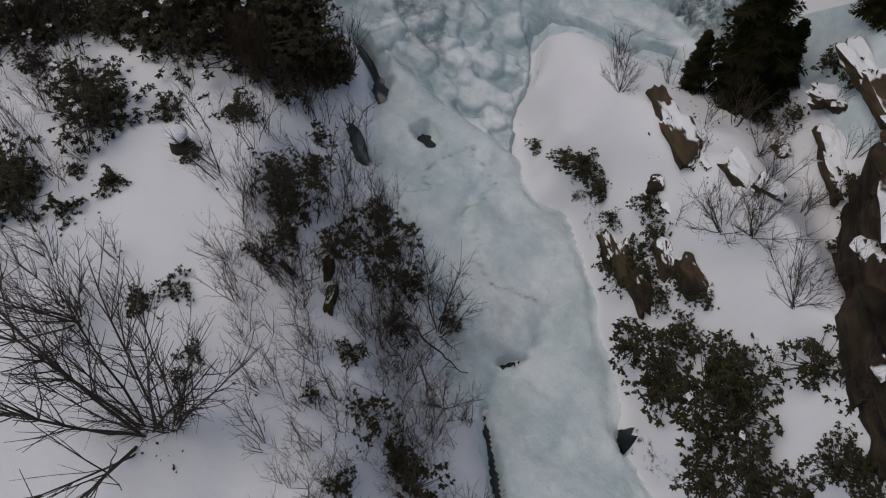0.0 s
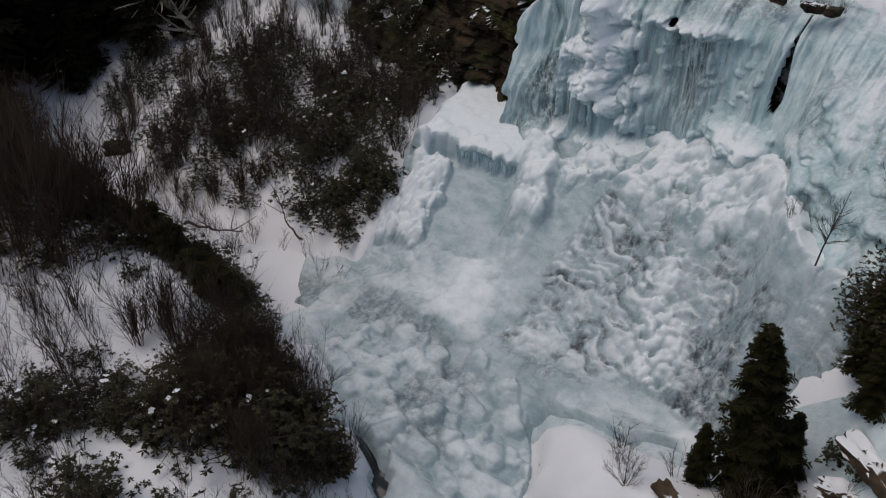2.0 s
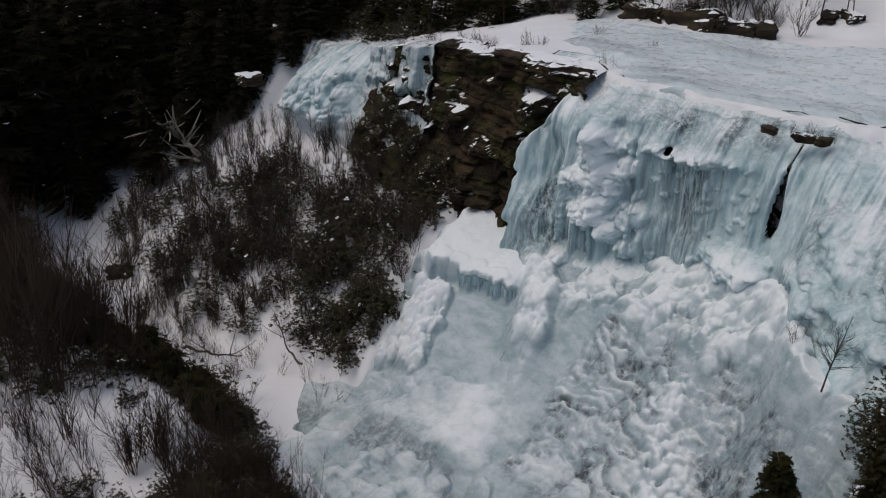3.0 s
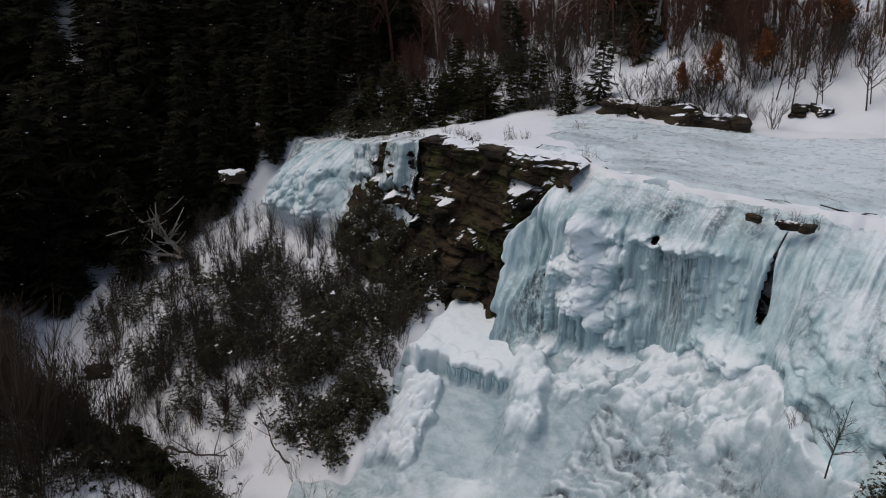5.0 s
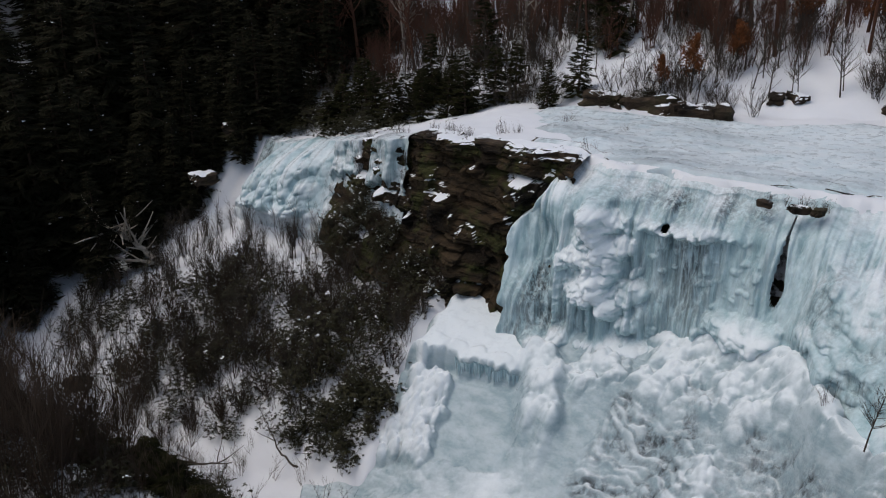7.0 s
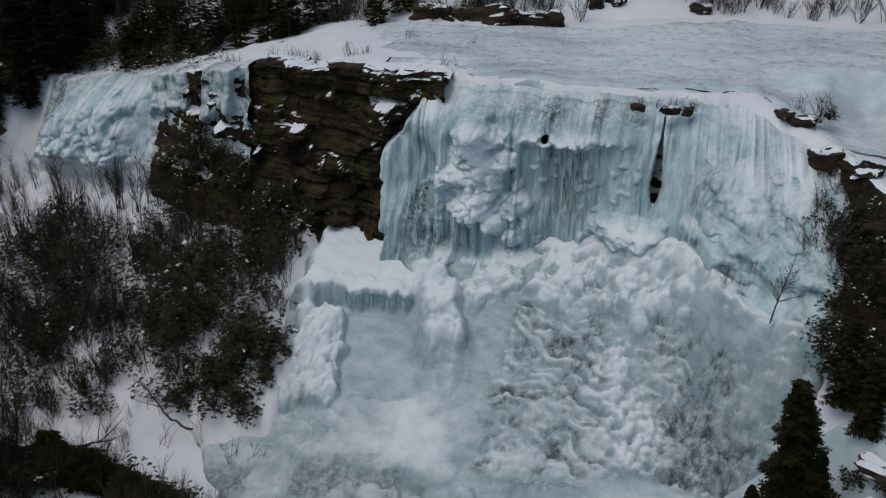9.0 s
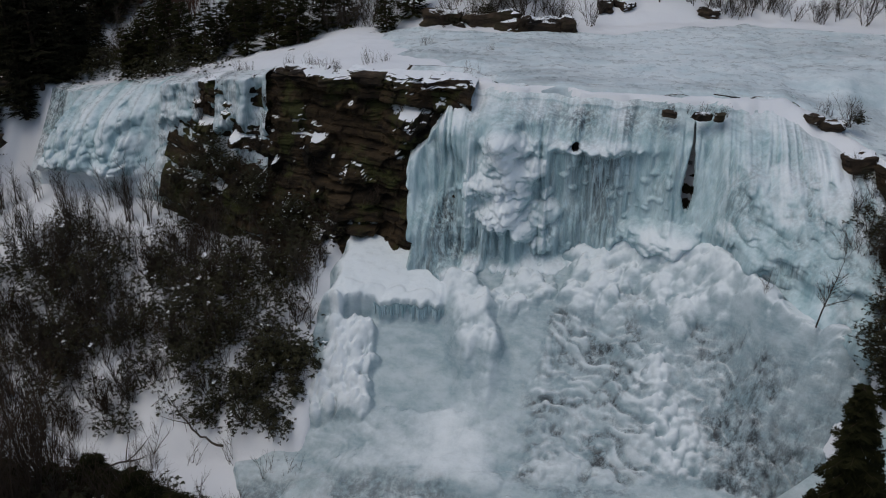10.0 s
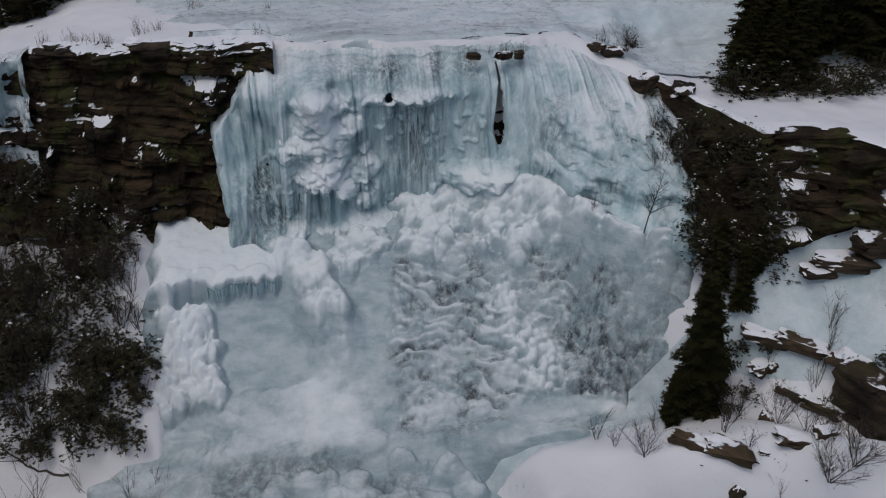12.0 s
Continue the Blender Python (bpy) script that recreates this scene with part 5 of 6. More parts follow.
# Evergreen shrubs on the near banks: x, y, half width.
BANK_FAR = [(-6.9, -23.5, 1.4), (-6.5, -22.3, 1.2), (-5.7, -21.2, 0.9), (-2.8, -20.1, 1.6), (-1.0, -19.5, 1.7), (-0.4, -17.7, 1.5), (0.1, -16.8, 1.0), (-4.0, -20.5, 1.3), (-3.0, -18.7, 1.6), (-1.7, -17.7, 1.6), (-1.9, -24.3, 1.2), (-3.6, -23.8, 0.9), (-0.5, -22.7, 0.65), (1.4, -23.3, 0.45), (-2.2, -27.2, 0.95), (-1.1, -27.8, 1.1), (0.4, -25.6, 0.55), (-0.8, -25.9, 0.4), (0.2, -27.0, 0.6), (1.2, -21.3, 0.8), (3.3, -22.2, 0.85), (4.5, -22.4, 1.0), (3.4, -20.6, 0.7), (-2.2, -16.6, 1.3), (-3.8, -17.2, 1.4), (-5.5, -16.2, 1.2), (-4.6, -14.6, 1.0)]
BANK_NEAR = [(5.7, -21.5, 0.75), (6.2, -20.3, 1.0), (7.1, -21.8, 0.65), (6.1, -22.4, 0.6), (5.2, -23.4, 0.5), (2.7, -19.6, 0.55), (4.9, -24.4, 0.3), (5.4, -24.2, 0.4), (4.1, -27.5, 0.55), (4.4, -26.6, 0.45), (6.2, -27.6, 0.45), (6.5, -28.2, 0.35), (10.5, -25.6, 0.75), (12.4, -25.9, 0.95), (11.7, -25.8, 0.65), (13.1, -25.9, 0.45), (9.3, -26.3, 0.4), (11.5, -27.5, 0.45), (9.2, -20.6, 0.65), (7.7, -20.9, 0.75), (8.7, -22.6, 0.55)]
BANK_RIGHT = [(9.7, -14.1, 1.06), (10.6, -14.5, 0.76), (8.8, -14.0, 0.59), (12.4, -14.8, 0.63), (13.2, -15.4, 0.8), (12.9, -15.8, 0.73), (12.6, -16.2, 0.75), (13.7, -16.4, 0.8), (14.8, -16.6, 0.68), (15.6, -16.9, 0.67), (14.5, -17.9, 1.09), (15.7, -18.0, 1.04), (15.9, -18.8, 0.8), (17.0, -18.6, 1.5), (18.1, -18.9, 1.5), (17.1, -18.0, 1.15), (17.7, -18.1, 0.8), (17.9, -19.5, 1.0), (18.2, -20.2, 0.94), (19.5, -20.2, 1.16), (19.0, -20.6, 1.0), (20.2, -19.9, 0.96), (20.8, -19.2, 0.83), (21.4, -19.6, 0.9), (17.7, -14.2, 0.68), (17.9, -13.4, 0.85), (17.0, -12.5, 0.7), (14.4, -9.2, 0.75), (15.2, -9.6, 0.73), (14.3, -10.4, 0.66), (7.4, -13.7, 0.5)]
for bank in (BANK_FAR, BANK_NEAR, BANK_RIGHT):
    for bx1, by1, half in bank:
        half = half * (0.9 if bank is BANK_RIGHT else 1)
        (THICKET if half > 1.15 else RHODO).put(rng, bx1, by1, half / 0.95, 0.05)
        if half > 1.15:
            RHODO.put(rng, bx1 + rng.normal() * 0.6, by1 + rng.normal() * 0.6, half / 1.1, 0.05)
for bx1, by1, half in BANK_FAR:
    if half > 1.0:
        BROWN.put(rng, bx1 + rng.normal() * 0.5, by1 + rng.normal() * 0.5, half * 0.9)
for bx1, by1, size in ((-2.8, -18.3, 1.0), (-1.2, -18.2, 1.0), (-4.3, -18.6, 0.9), (-0.2, -17.2, 0.8), (-5.6, -17.6, 0.85), (-2.2, -16.8, 0.9), (-3.8, -16.2, 0.8), (-6.2, -15.2, 0.7), (-8.2, -13.6, 0.8), (-10.2, -12.8, 0.8), (-12.4, -12.2, 0.9), (-14.6, -11.8, 0.9), (-7.2, -23.4, 0.55), (-2.0, -24.3, 0.36), (-1.7, -27.4, 0.42), (-5.3, -24.2, 0.42), (0.3, -25.5, 0.22), (-5.0, -21.6, 0.55), (-6.6, -20.4, 0.6), (-8.6, -22.2, 0.5), (3.6, -21.9, 0.42), (5.5, -19.9, 0.34), (6.6, -20.6, 0.36), (11.6, -25.6, 0.42), (9.0, -24.6, 0.30), (17.1, -18.2, 0.52), (18.0, -18.7, 0.42), (19.1, -19.9, 0.55), (20.4, -19.4, 0.5), (14.4, -16.9, 0.36), (11.5, -15.2, 0.26), (15.6, -17.6, 0.40), (9.7, -14.1, 0.34)):
    DENSE.put(rng, bx1, by1, size)
scatter(DENSE, 8, -26, -15, -16, -10.5, on_left_bank, 0.8)
scatter(SHRUB, 62, -24, 14, -31, -10, on_left_bank, 1.05)
brush("thin grey saplings scattered over the snowy bank", BARK, [shrub_wood(380 + s, 2.4, 3, 0.3, 6, 0.016) for s in range(5)], 390, -14, 14, -31, -12, on_left_bank, 0.95, 25)
scatter(RHODO, 22, -26, -6, -26, -11, on_left_bank, 0.9)
scatter(THICKET, 12, -27, -14, -20, -11.5, on_left_bank, 1.0)
brush("tangled brown brush on the near snowy bank", BARK_DARK, [shrub_wood(430 + s, 2.2, 8, 0.45, 8, 0.016) for s in range(3)], 90, -30, -13, -21, -11.5, on_left_bank, 1.0, 29)
scatter(BROWN, 20, -34, -12, -17, -9.5, on_left_bank, 1.6)
brush("dense brown saplings on the bank by the creek", BARK_DARK, [shrub_wood(320 + s, 3.0, 7, 0.22, 7, 0.018) for s in range(4)], 80, -38, -11, -21, -9.5, on_left_bank, 0.9, 22)
brush("thin leafless saplings crowding the bank above the stream", BARK, [shrub_wood(440 + s, 2.3, 3, 0.28, 7, 0.015) for s in range(4)], 180, 3.5, 12.5, -28.5, -19, on_left_bank, 0.85, 30)
evergreen_mass("dark evergreen growth along the creek below the forest", (28, 29), 1.2, 1.6, 120, 66, -46, -13, -21, -8.6, lambda x, y: value_noise(x * 0.45 + 5, y * 0.5) > -0.08 and stream(np.array([x]), np.array([y]))[0][0] < -1.5, 1.05, 34, 2)
brush("dark leafless thicket on the bank below the forest", BARK_DARK, [shrub_wood(450 + s, 2.8, 9, 0.4, 8, 0.018) for s in range(4)], 150, -44, -12, -22, -9, lambda x, y: value_noise(x * 0.22 + 5, y * 0.3) > -0.35 and on_left_bank(x, y), 1.0, 35)
brush("tall dense brown brush crowning the near bank", BARK_DARK, [shrub_wood(470 + s, 4.2, 15, 0.20, 11, 0.022) for s in range(4)], 46, -31, -14.5, -19.0, -13.0, on_left_bank, 1.3, 38)
brush("dark brown brush in the dense shrubs above the stream", BARK_DARK, [shrub_wood(480 + s, 2.6, 14, 0.40, 10, 0.02) for s in range(4)], 60, -9, 1.0, -20.5, -14.5, on_left_bank, 0.95, 39)
for bx1, by1, size in ((-15.8, -14.6, 0.5), (-14.0, -14.2, 0.6), (-12.4, -14.3, 0.55), (-11.0, -14.0, 0.5), (-9.6, -14.4, 0.45), (-17.6, -14.4, 0.55), (-21.0, -14.5, 0.6), (-24.0, -14.0, 0.6), (-13.0, -12.4, 0.5), (-10.6, -12.6, 0.45)):
    YOUNG.put(rng, bx1, by1, size * 1.7, 0.3)
brush("brown twigs and brush on the snow beside the creek", BARK_DARK, [shrub_wood(490 + s, 1.7, 8, 0.5, 8, 0.015) for s in range(3)], 60, -28, -16.5, -8.2, -4.0, lambda x, y: value_noise(x * 0.4, y * 0.5) > -0.3, 1.0, 40)
brush("thin dark twigs and stems on the snowy bank above the dense shrubs", BARK_DARK, [shrub_wood(500 + s, 2.2, 5, 0.35, 8, 0.015) for s in range(4)], 70, -14, 0.5, -25.5, -18.5, on_left_bank, 0.95, 41)
scatter(BROWN, 22, 4, 12, -25, -20, on_left_bank, 0.8)
scatter(SHRUB, 28, 8, 20, -19, -9, lambda x, y: stream(np.array([x]), np.array([y]))[0][0] > 3.8, 0.65)
BIG = Grove([bare_shrub(200, 5.6, 13, 0.95, BARK, 14, 0.045, label="large leafless shrub with wide-spread grey branches")], "large bare shrubs")
for bx1, by1, half in ((7.1, -29.7, 1.25), (7.4, -29.2, 0.75), (9.4, -21.3, 0.62), (3.3, -28.9, 0.7), (14.8, -15.6, 0.45), (15.6, -15.6, 0.42), (17.5, -16.8, 0.4), (19.9, -18.2, 0.5), (11.2, -23.2, 0.4), (14.3, -12.8, 0.3), (9.4, -12.4, 0.28)):
    BIG.put(rng, bx1, by1, half)

# The shelf above the fall, the hill and the woods.
for bx1, by1 in ((-12.6, 5.9), (-12.0, 5.6), (-11.2, 5.2), (-11.6, 6.2), (-13.1, 6.4), (-10, 6.9), (-9.2, 7.2), (-4.2, 5.4), (-3.9, 9.6), (7.9, 3.1), (7.4, 3.0), (6.9, 3.1), (6.3, 3.1), (5.6, 3.2), (7.1, 3.2), (7.7, 3.3), (12.2, 4.6), (12.8, 4.2), (13.6, 5.0), (-18.2, 8.2), (-17.4, 8.0), (-14.5, 6.9), (-7.8, 10.5)):
    by1 = by1 + (1.3 if bx1 < -3 else 0)
    TUFT.put(rng, bx1, by1, rng.uniform(0.9, 1.7) * (0.6 if 5 < bx1 < 8.5 else 1), 0.0, 15.1 if 5 < bx1 < 8.5 else float(ground_z(np.array([bx1]), np.array([by1]))[0]) + 0.05)
above = lambda x: np.interp(x, HILL_X, HILL_Y)
scatter(SAPLING, 120, -34, 28, 17, 30, lambda x, y: y > above(x) + 1.2 and value_noise(x * 0.2, y * 0.2) > -0.35, 0.75)
brush("grey leafless brush on the snowy hill above the river", BARK, [shrub_wood(340 + s, 1.9, 8, 0.75, 8, 0.02) for s in range(4)], 620, -36, 34, 15, 30, lambda x, y: above(x) + 0.2 < y < above(x) + 10 and value_noise(x * 0.25 + 4, y * 0.25) > -0.45, 1.1, 23)
brush("russet undergrowth at the edge of the far woods", BARK_RED, [shrub_wood(360 + s, 2.6, 10, 0.4, 8, 0.02) for s in range(3)], 620, -50, 45, 20, 42, lambda x, y: y > above(x) + 5.0, 1.5, 24)
scatter(RUSSET, 215, -60, 55, 22, 44, lambda x, y: y > above(x) + 6.0, 0.95)
scatter(RUSSET, 80, -90, 80, 44, 80, lambda x, y: True, 1.1)
scatter(BIRCH, 26, -36, 30, 24, 38, lambda x, y: y > above(x) + 6.5, 0.9)
scatter(SPRUCE, 24, -29, -10, 14.5, 18.5, lambda x, y: y > np.interp(x, HILL_X, HILL_Y) - 1.6, 1.0)
for bx1, by1, size in ((-10.2, 24.0, 1.7), (-11.4, 25.2, 1.5), (-13.8, 25.8, 1.2), (-6.4, 27.2, 1.2), (-19, 22, 1.5), (-22, 19, 1.3)):
    SPRUCE.put(rng, bx1, by1, size)
for bx1, by1, size in ((-3.2, 19.3, 0.8), (-1.6, 22.5, 0.7), (8.5, 25.6, 1.3), (11.5, 27, 1.5), (14, 25.5, 1.3), (5.2, 27.5, 1.2), (17, 26, 1.4), (-4.6, 18.6, 0.5), (1.0, 26.5, 1.0)):
    OAK.put(rng, bx1, by1, size)
glade = lambda x, y: x > -47 - 0.3 * y and -6 < y < 2
scatter(FOREST, 135, -88, -41, -12, 45, lambda x, y: not glade(x, y), 1.1)
scatter(FOREST, 16, -58, -40.5, -16, 10, lambda x, y: not glade(x, y), 0.9)
scatter(FOREST, 20, -48, -33, 18.5, 34, lambda x, y: y > 18.5 + 0.25 * (x + 40), 0.75)
scatter(FOREST, 14, -42, -35, 12, 19, lambda x, y: True, 0.5)
scatter(FOREST, 7, -37, -32, 13.5, 20, lambda x, y: np.interp(x, X, LIP_Y) + 1.5 < y < np.interp(x, X, LIP_Y) + 8, 0.4)
evergreen_mass("dark evergreen shrubs above the smaller fall", (26, 27), 1.2, 1.4, 110, 34, -38, -21, 12, 20, lambda x, y: np.interp(x, X, LIP_Y) + 0.8 < y < np.interp(x, X, LIP_Y) + 5, 1.0, 33)
scatter(FOREST, 30, -52, -41, -9, 18, lambda x, y: not glade(x, y), 0.95)
scatter(FOREST, 14, -43, -36.5, 13, 22, lambda x, y: True, 0.6)
scatter(FOREST, 8, -41, -38, 2, 13, lambda x, y: x < -39.5 + 0.12 * y, 0.5)
scatter(FOREST, 2, -39, -36.5, 4, 13, lambda x, y: True, 0.32)
scatter(THICKET, 2, -37.5, -33.2, 3, 12, lambda x, y: True, 1.0)
scatter(FOREST, 7, -49, -42.5, -6, 2, lambda x, y: True, 0.45)
scatter(FOREST, 60, -140, -70, -10, 90, lambda x, y: True, 1.2)

# Evergreens on the right bank and above it.
for bx1, by1, size in ((12.6, -10.1, 0.98), (13.2, -9.7, 0.5), (11.0, -10.8, 0.42), (14.6, -8.2, 0.42), (15.3, -7.6, 0.36), (14.0, -7.2, 0.5), (17.6, 0.9, 0.55), (18.8, 0.4, 0.6), (20.3, 0.6, 0.7), (18.4, 2.2, 0.8), (21.5, 2.4, 1.2), (23.5, 2.6, 1.3), (20.2, 3.8, 1.1), (26, 3.5, 1.5), (24.5, 1.4, 1.1), (28.5, 2.0, 1.4), (22.2, 5.5, 1.4)):
    HEMLOCK.put(rng, bx1, by1, size)
for k in range(16):
    THICKET.put(rng, 17.2 + 0.75 * k + rng.normal() * 0.4, 0.3 + rng.normal() * 0.5 - 0.03 * k, rng.uniform(0.8, 1.3), 0.05)
for k in range(64):
    px = 13.4 + 2.6 * rng.uniform(0, 1) ** 1.3
    pz = rng.uniform(8.6, 13.0)
    (THICKET if k % 3 else BROWN).put(rng, px, face_y(px, pz) - 0.7, rng.uniform(0.55, 0.95), 0.1, pz)
for k in range(34):
    px, pz = rng.uniform(15.5, 23), rng.uniform(10.6, 13.2)
    (BROWN if k % 3 else RHODO).put(rng, px, face_y(px, pz) - 0.7, rng.uniform(0.4, 0.7), 0.1, pz)
for bx1, by1, bz1, size in ((13.2, -2.2, 12.3, 0.8), (12.8, -1.2, 12.8, 0.7), (13.4, -0.6, 13.4, 0.6), (12.9, 0.6, 13.6, 0.7), (13.0, 3.8, 14.9, 0.8), (12.4, -2.6, 11.6, 0.6)):
    BROWN.put(rng, bx1, by1 - 0.4, size, 0.0, bz1)
    RHODO.put(rng, bx1 + 0.4, by1 - 0.3, size * 0.6, 0.0, bz1)
SAPLING.put(rng, 11.37, -5.2, 0.72, 0.0, 9.8)
SHRUB.put(rng, 9.8, -3.4, 0.55, 0.0, 9.6)
BIG.put(rng, 12.9, -3.0, 0.5, 0.0, 11.4)


# ---- rocks, logs, litter ----
def rock(seed, lx, ly, lz, mat, label, name="boulder"):
    """A bedded, rounded block with worn ledges."""
    rows, cols = 15, 24
    lat = np.linspace(-0.499 * np.pi, 0.499 * np.pi, rows)[:, None]
    lon = np.linspace(0, 2 * np.pi, cols, endpoint=False)[None, :]
    p = np.stack([np.cos(lat) * np.cos(lon), np.cos(lat) * np.sin(lon), np.sin(lat) + 0 * lon], -1).reshape(-1, 3)
    p = p / (np.abs(p) ** 9).sum(1)[:, None] ** (1 / 9)
    bed = np.floor(p[:, 2] * 2.5 + seed)
    push = 0.80 + 0.20 * hashed(bed, bed * 0, seed) + 0.22 * fbm(p[:, 0] * 1.8 + seed, p[:, 1] * 1.8 + p[:, 2], 3)
    p = p * np.stack([push, push, 0.9 + 0.25 * value_noise(p[:, 0] * 2 + seed, p[:, 1] * 2)], -1)
    ring = np.arange(rows * cols).reshape(rows, cols)
    nxt = np.roll(ring, -1, 1)
    faces = np.stack([ring[:-1], nxt[:-1], nxt[1:], ring[1:]], -1).reshape(-1, 4)
    verts = p * (lx / 2, ly / 2, lz / 2)
    ob = new(name, mesh_of(name, verts, faces, mat, False))
    return tagged(ob, label, "rock", "rocks on the bank")


ROCKS = [(11.1, -12.65, 1.7, 0.6, 0.5, -33), (12.2, -13.4, 1.9, 0.9, 0.5, -33), (14.4, -14.0, 1.7, 0.75, 0.5, -18), (15.2, -14.3, 0.9, 0.6, 0.5, 5), (13.25, -13.9, 0.4, 0.25, 0.2, -20), (12.9, -14.8, 0.4, 0.3, 0.2, 0), (18.3, -8.8, 2.8, 1.2, 0.7, -5), (19.6, -9.0, 2.2, 1.2, 0.9, 0), (17.3, -8.8, 1.6, 0.8, 0.5, 10), (15.2, -9.6, 1.9, 0.9, 0.5, -30), (16.2, -10.4, 2.0, 0.9, 0.5, -40), (16.4, -12.2, 1.6, 0.7, 0.5, -45), (15.6, -11.3, 1.3, 0.7, 0.45, -45), (17.4, -11.4, 1.2, 0.8, 0.5, 20), (14.9, -10.2, 1.4, 0.8, 0.5, 20), (11.9, -15.7, 1.3, 0.5, 0.7, -38), (12.8, -16.2, 1.5, 0.6, 0.8, -38), (13.8, -16.8, 1.4, 0.6, 0.8, -35), (13.8, -16.0, 1.2, 0.5, 0.7, -38), (14.8, -16.5, 1.3, 0.6, 0.7, -30), (12.2, -14.4, 0.5, 0.45, 0.7, 20), (14.6, -11.6, 0.6, 0.5, 0.5, -38)]
for k, (kx, ky, lx, ly, lz, turn) in enumerate(ROCKS):
    kz = float(ground_z(np.array([kx]), np.array([ky]))[0])
    rock(k, lx, ly, lz, ROCK_TAN, "brown bedded rock showing through the snow bank").matrix_basis = pose(kx, ky, kz + 0.12 * lz, 0, 6, turn)
for k, (kx, ky, lx, ly, lz, turn) in enumerate(((17.9, -13.0, 3.2, 1.9, 2.8, -60), (18.7, -15.0, 3.2, 1.9, 2.8, -56), (19.7, -16.9, 3.2, 1.9, 2.8, -52), (20.9, -18.1, 3.2, 1.9, 2.8, -48))):
    rock(160 + k, lx, ly, lz, ROCK_BANK, "dark brown rock wall at the edge of the snow").matrix_basis = pose(kx, ky, float(ground_z(np.array([kx]), np.array([ky]))[0]) + 0.2, 0, 0, turn)
for k in range(14):
    kx, ky = 17.7 + 0.25 * k + rng.normal() * 0.3, -12.6 - 0.42 * k + rng.normal() * 0.3
    RHODO.put(rng, kx + 0.6, ky + 0.3, rng.uniform(0.5, 0.8), 0.0, float(ground_z(np.array([kx]), np.array([ky]))[0]) + 1.35)
for k in range(15):
    kx = 15.4 + 0.53 * k + rng.normal() * 0.3
    kz = (13.1, 12.3, 11.5)[k % 3] + rng.normal() * 0.15
    rock(130 + k, rng.uniform(1.6, 3.2), rng.uniform(0.7, 1.1), rng.uniform(0.35, 0.8), ROCK, "dark layered ledge of the rock wall, dusted with snow", "rock_slab").matrix_basis = pose(kx, face_y(kx, kz) - 0.25, kz, rng.normal() * 3, rng.normal() * 3, -20 + rng.normal() * 10)
# Dark blocks that stand in for the shadows under the bank's ledges.
LEDGE_SHADOWS = [(6.0, 24.0, 0.4, 0), (6.7, 23.1, 0.6, -50), (7.5, 23.8, 0.6, -55)]
for k, (kx, ky, size, turn) in enumerate(LEDGE_SHADOWS):
    kz = float(ground_z(np.array([kx]), np.array([-ky]))[0])
    rock(30 + k, 1.5 * size, 0.5 * size, 0.6 * size, ROCK, "dark block in place of the shadowed crack under a bank ledge").matrix_basis = pose(kx, -ky, kz, 0, 0, turn)
for k in range(16):
    kx = -14.2 + 0.62 * k
    ky = float(np.interp(kx, X, LIP_Y)) - 0.2 + 0.5 * math.sin(k * 2.1)
    rock(50 + k, rng.uniform(1.0, 2.0), rng.uniform(0.8, 1.3), rng.uniform(0.35, 0.7), ROCK_BANK, "dark slab at the brink of the cliff, capped with snow", "rock_slab").matrix_basis = pose(kx, ky, float(np.interp(kx, X, LIP_Z)) - 0.15 + 0.1 * math.sin(k), rng.normal() * 3, rng.normal() * 3, rng.uniform(-25, 25))
for k in range(11):
    kx = -7.8 + 0.72 * k + rng.normal() * 0.35
    ky = 16.8 + 0.08 * kx + rng.uniform(-0.3, 1.9)
    size = 1.25 * rng.uniform(0.2, 1.0) ** 1.6 + 0.25
    rock(80 + k, 2.1 * size, 1.3 * size, rng.uniform(1.0, 1.5) * size, ROCK_BANK, "dark rock outcrop on the far river bank").matrix_basis = pose(kx, ky, float(ground_z(np.array([kx]), np.array([ky]))[0]) - 0.1, rng.normal() * 9, rng.normal() * 9, rng.uniform(-25, 25))
    BROWN.put(rng, kx + 0.5, ky - 0.9 + 2.0 * (k % 2), 0.75)
    RHODO.put(rng, kx - 0.4, ky + 0.2, 0.7)
for k, (kx, ky, kz, size) in enumerate(((5.5, 2.9, 14.95, 0.45), (6.9, 2.8, 14.95, 0.55), (7.6, 2.8, 14.95, 0.5), (11.6, 3.6, 14.9, 0.6), (12.4, 3.4, 14.7, 0.7), (13.2, 1.2, 13.9, 1.1), (14.6, 0.0, 13.8, 1.0), (1.6, 20.2, 17.0, 0.9), (2.7, 20.6, 17.2, 0.9), (7.8, 21.2, 16.6, 0.9), (-32.4, -5.5, -1.0, 1.2), (-35.5, 8.8, 8.6, 1.4), (-37.2, 14.0, 11.2, 1.6))):
    kz = float(ground_z(np.array([kx]), np.array([ky]))[0]) + 0.15 if ky > 15 else kz
    rock(110 + k, 1.5 * size, 1.0 * size, 0.7 * size, ROCK_BANK, "dark weathered rock with a cap of snow").matrix_basis = pose(kx, ky, kz, 0, 5, 40 * k)


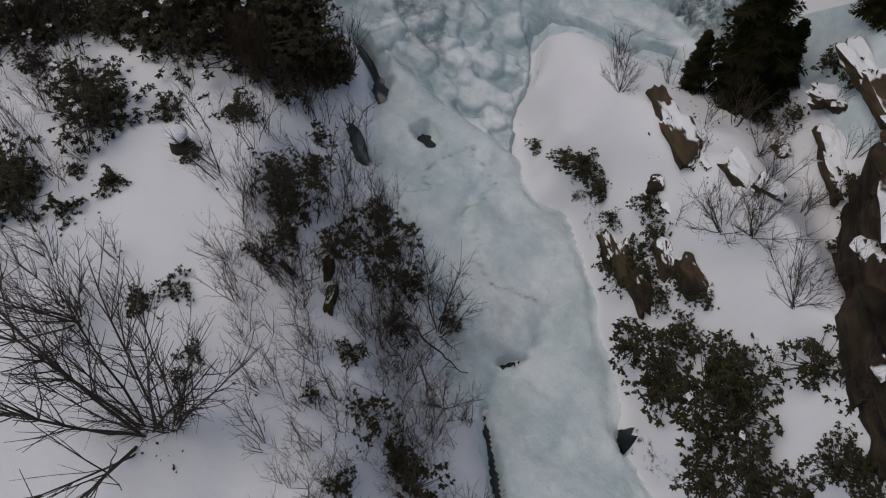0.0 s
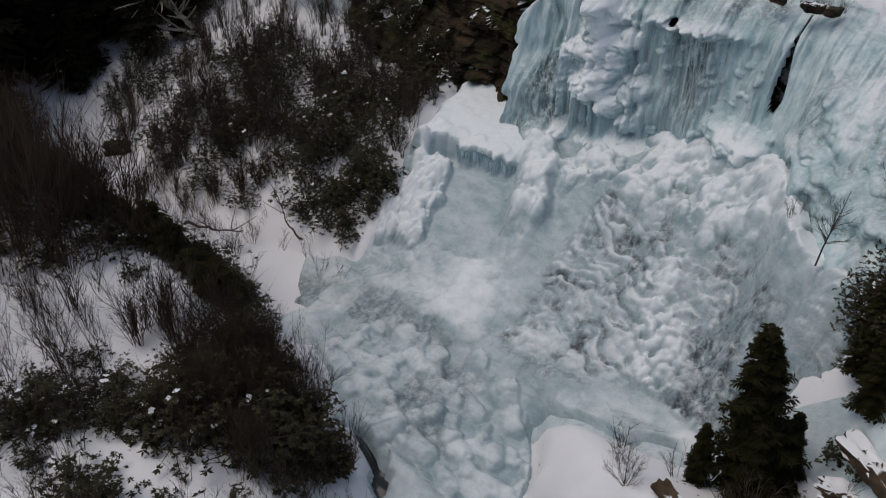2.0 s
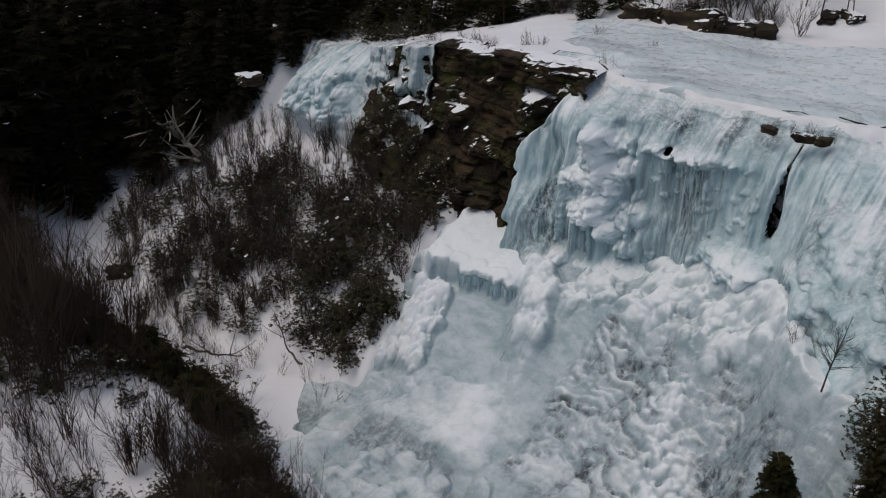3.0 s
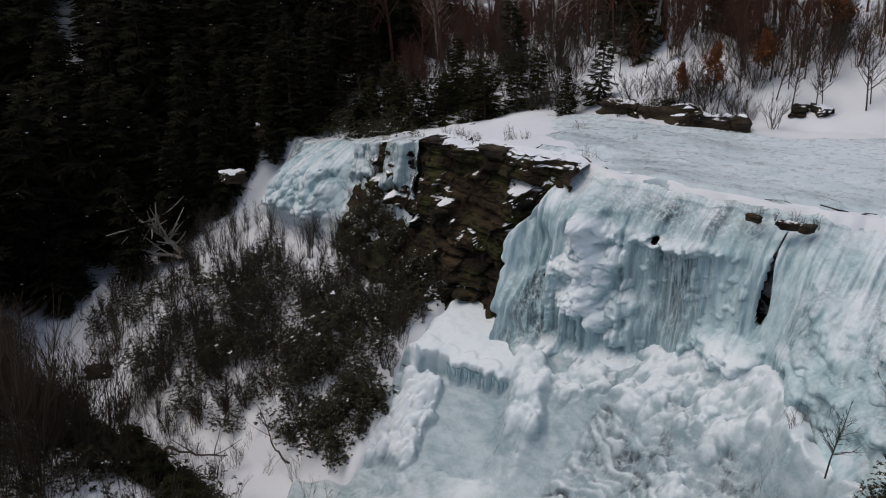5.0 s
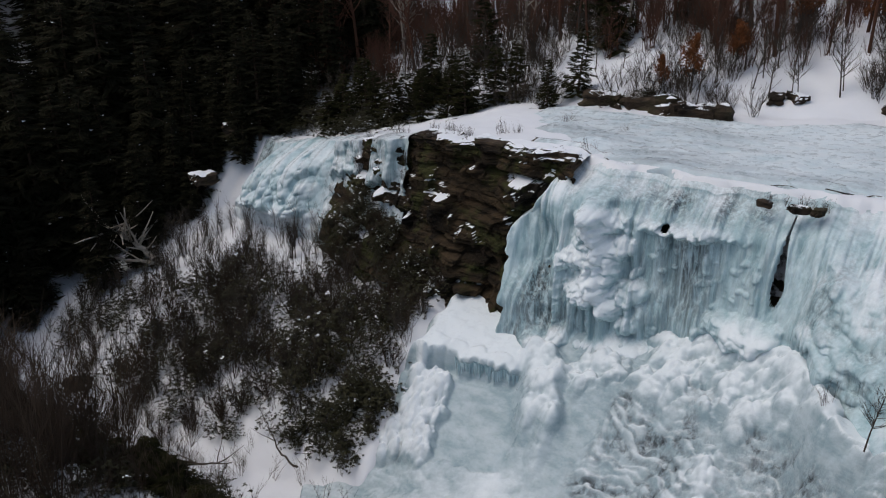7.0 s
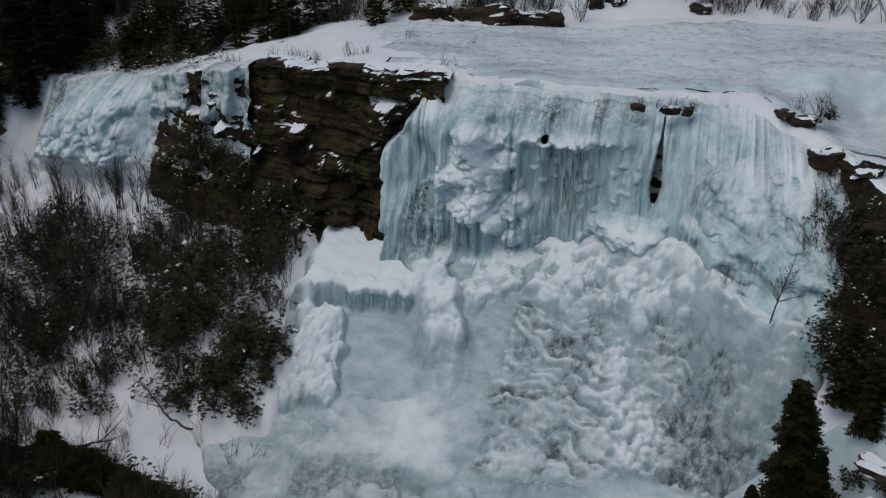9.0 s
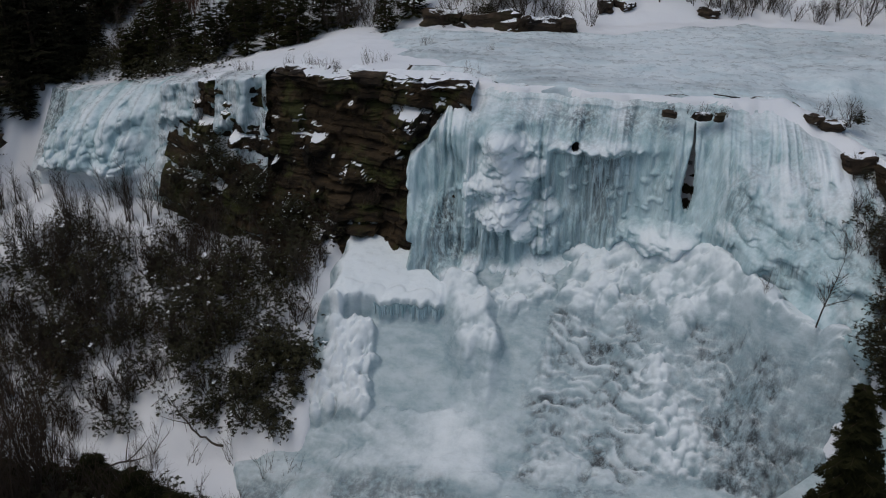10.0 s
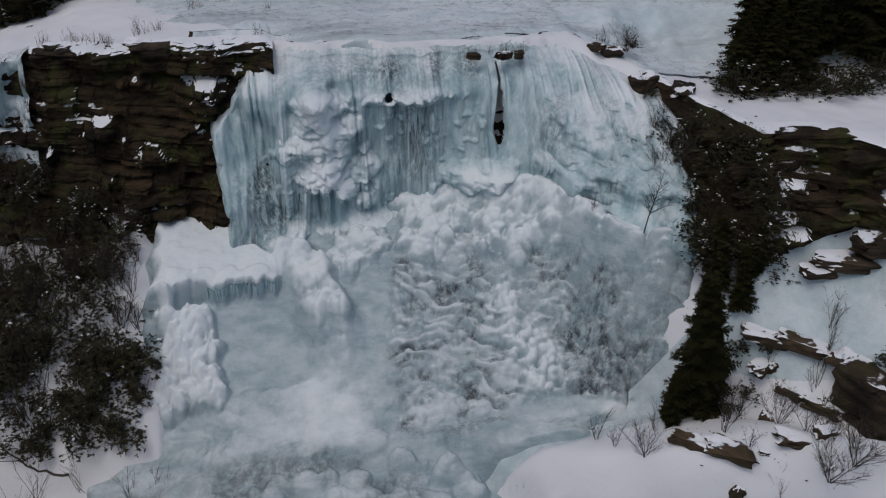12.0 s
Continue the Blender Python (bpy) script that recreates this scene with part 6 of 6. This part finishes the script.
def fallen(name, label, line, thick, bark, seed, limbs=8, spread=0.45):
    """A fallen trunk or bough with broken limbs."""
    frng = np.random.default_rng(seed)
    line = np.array(line, float)
    base = line[0].copy()
    line = line - base
    wood = Mesh()
    t = np.linspace(0, 1, 14)
    path = np.stack([np.interp(t, np.linspace(0, 1, len(line)), line[:, c]) for c in range(3)], -1) + frng.normal(size=(14, 3)) * 0.05
    wood.tube(path, np.linspace(thick, thick * 0.3, 14), 6)
    ob = thing(name, label, "log", tuple(base))
    piece("trunk", wood.data("trunk", bark), ob)
    for _ in range(limbs):
        i = frng.integers(3, 12)
        w = units(frng, 1)[0]
        w[2] = abs(w[2])
        limb = Mesh()
        sub = bent(path[i], w, np.linalg.norm(line[-1]) * frng.uniform(0.2, spread), frng, 4, 0.1, 0.12)
        limb.tube(sub, np.linspace(thick * 0.4, thick * 0.1, len(sub)), 4)
        piece("limb", limb.data("limb", bark), ob)
    return ob


def stump(x, y, tall, wide, label, seed):
    """A broken trunk with a cap of snow."""
    srng = np.random.default_rng(seed)
    z = float(ground_z(np.array([x]), np.array([y]))[0])
    ob = thing("tree_stump", label, "stump", (x, y, z))
    wood, cap = Mesh(), Mesh()
    line = bent((0, 0, -0.3), (0, 0, 1), tall + 0.3, srng, 5, 0.2, 0.03)
    wood.tube(line, wide * np.array([1.5, 1.15, 1.0, 0.95, 0.95, 0.9]), 10)
    piece("trunk", wood.data("trunk", BARK_DARK, True), ob)
    top = line[-1]
    cap.tube(np.array([top + (0, 0, -0.02), top + (0, 0, 0.06), top + (0, 0, 0.15), top + (0, 0, 0.20), top + (0, 0, 0.215)]), wide * np.array([1.05, 1.2, 1.05, 0.6, 0.05]), 12)
    piece("snow_cap", cap.data("snow_cap", SNOW_CLUMP, True), ob)
    return ob


stump(0.93, -23.4, 0.55, 0.30, "short broken tree stump with a round cap of snow", 1)
fallen("dead_tree", "bleached fallen tree with bare broken limbs below the forest", [(-36.6, 4.6, 3.4), (-38.0, 4.3, 4.3), (-39.6, 3.9, 5.0), (-41.2, 3.4, 5.8)], 0.24, BARK_PALE, 3, 26, 0.85)
fallen("dead_tree", "grey dead bough leaning from the forest floor", [(-36.4, 4.4, 3.2), (-38.4, 3.4, 3.4), (-40.6, 2.6, 3.6)], 0.15, BARK_PALE, 7, 10, 0.6)
fallen("fallen_branch", "crooked dark branch lying on the snow", [(-13.2, -6.2, 0.4), (-14.6, -6.0, 0.7), (-15.4, -5.6, 1.3), (-16.3, -5.4, 2.0)], 0.06, BARK, 4, 4)
fallen("fallen_branch", "thin dark bough fallen across the bank", [(8.6, -22.4, 2.2), (10.0, -22.3, 1.6), (11.2, -22.0, 0.6)], 0.05, BARK, 5, 4)
fallen("fallen_branch", "dark log wedged in the creek bed", [(-21, -8.4, -0.6), (-18.5, -8.0, -0.3), (-16.6, -7.4, 0.1)], 0.09, BARK, 6, 3)

# Leaves and twig ends that litter the snow: too many to count.
lit = np.random.default_rng(8)
lx1, ly1 = lit.uniform(-30, 22, 7000), lit.uniform(-31, 4, 7000)
keep1 = (value_noise(lx1 * 0.5, ly1 * 0.5) > 0.15) & (np.abs(stream(lx1, ly1)[0]) > 3.6) & ((slope_band(lx1, ly1) < 1) & ((lx1 < -10.5) | (ly1 < -11)))
lx1, ly1 = lx1[keep1], ly1[keep1]
bits = Mesh()
way1 = units(lit, len(lx1)) * lit.uniform(0.05, 0.16, len(lx1))[:, None]
way1[:, 2] = np.abs(way1[:, 2]) * 0.4
bits.blades(np.stack([lx1, ly1, ground_z(lx1, ly1) + 0.015], -1), way1, np.cross(way1, (0, 0, 1)) * 0.3, np.full(len(lx1), 0.0))
tagged(new("leaf_litter", bits.data("leaf_litter", BARK)), "dead leaves and twig ends scattered on snow", "litter", kind="stuff")
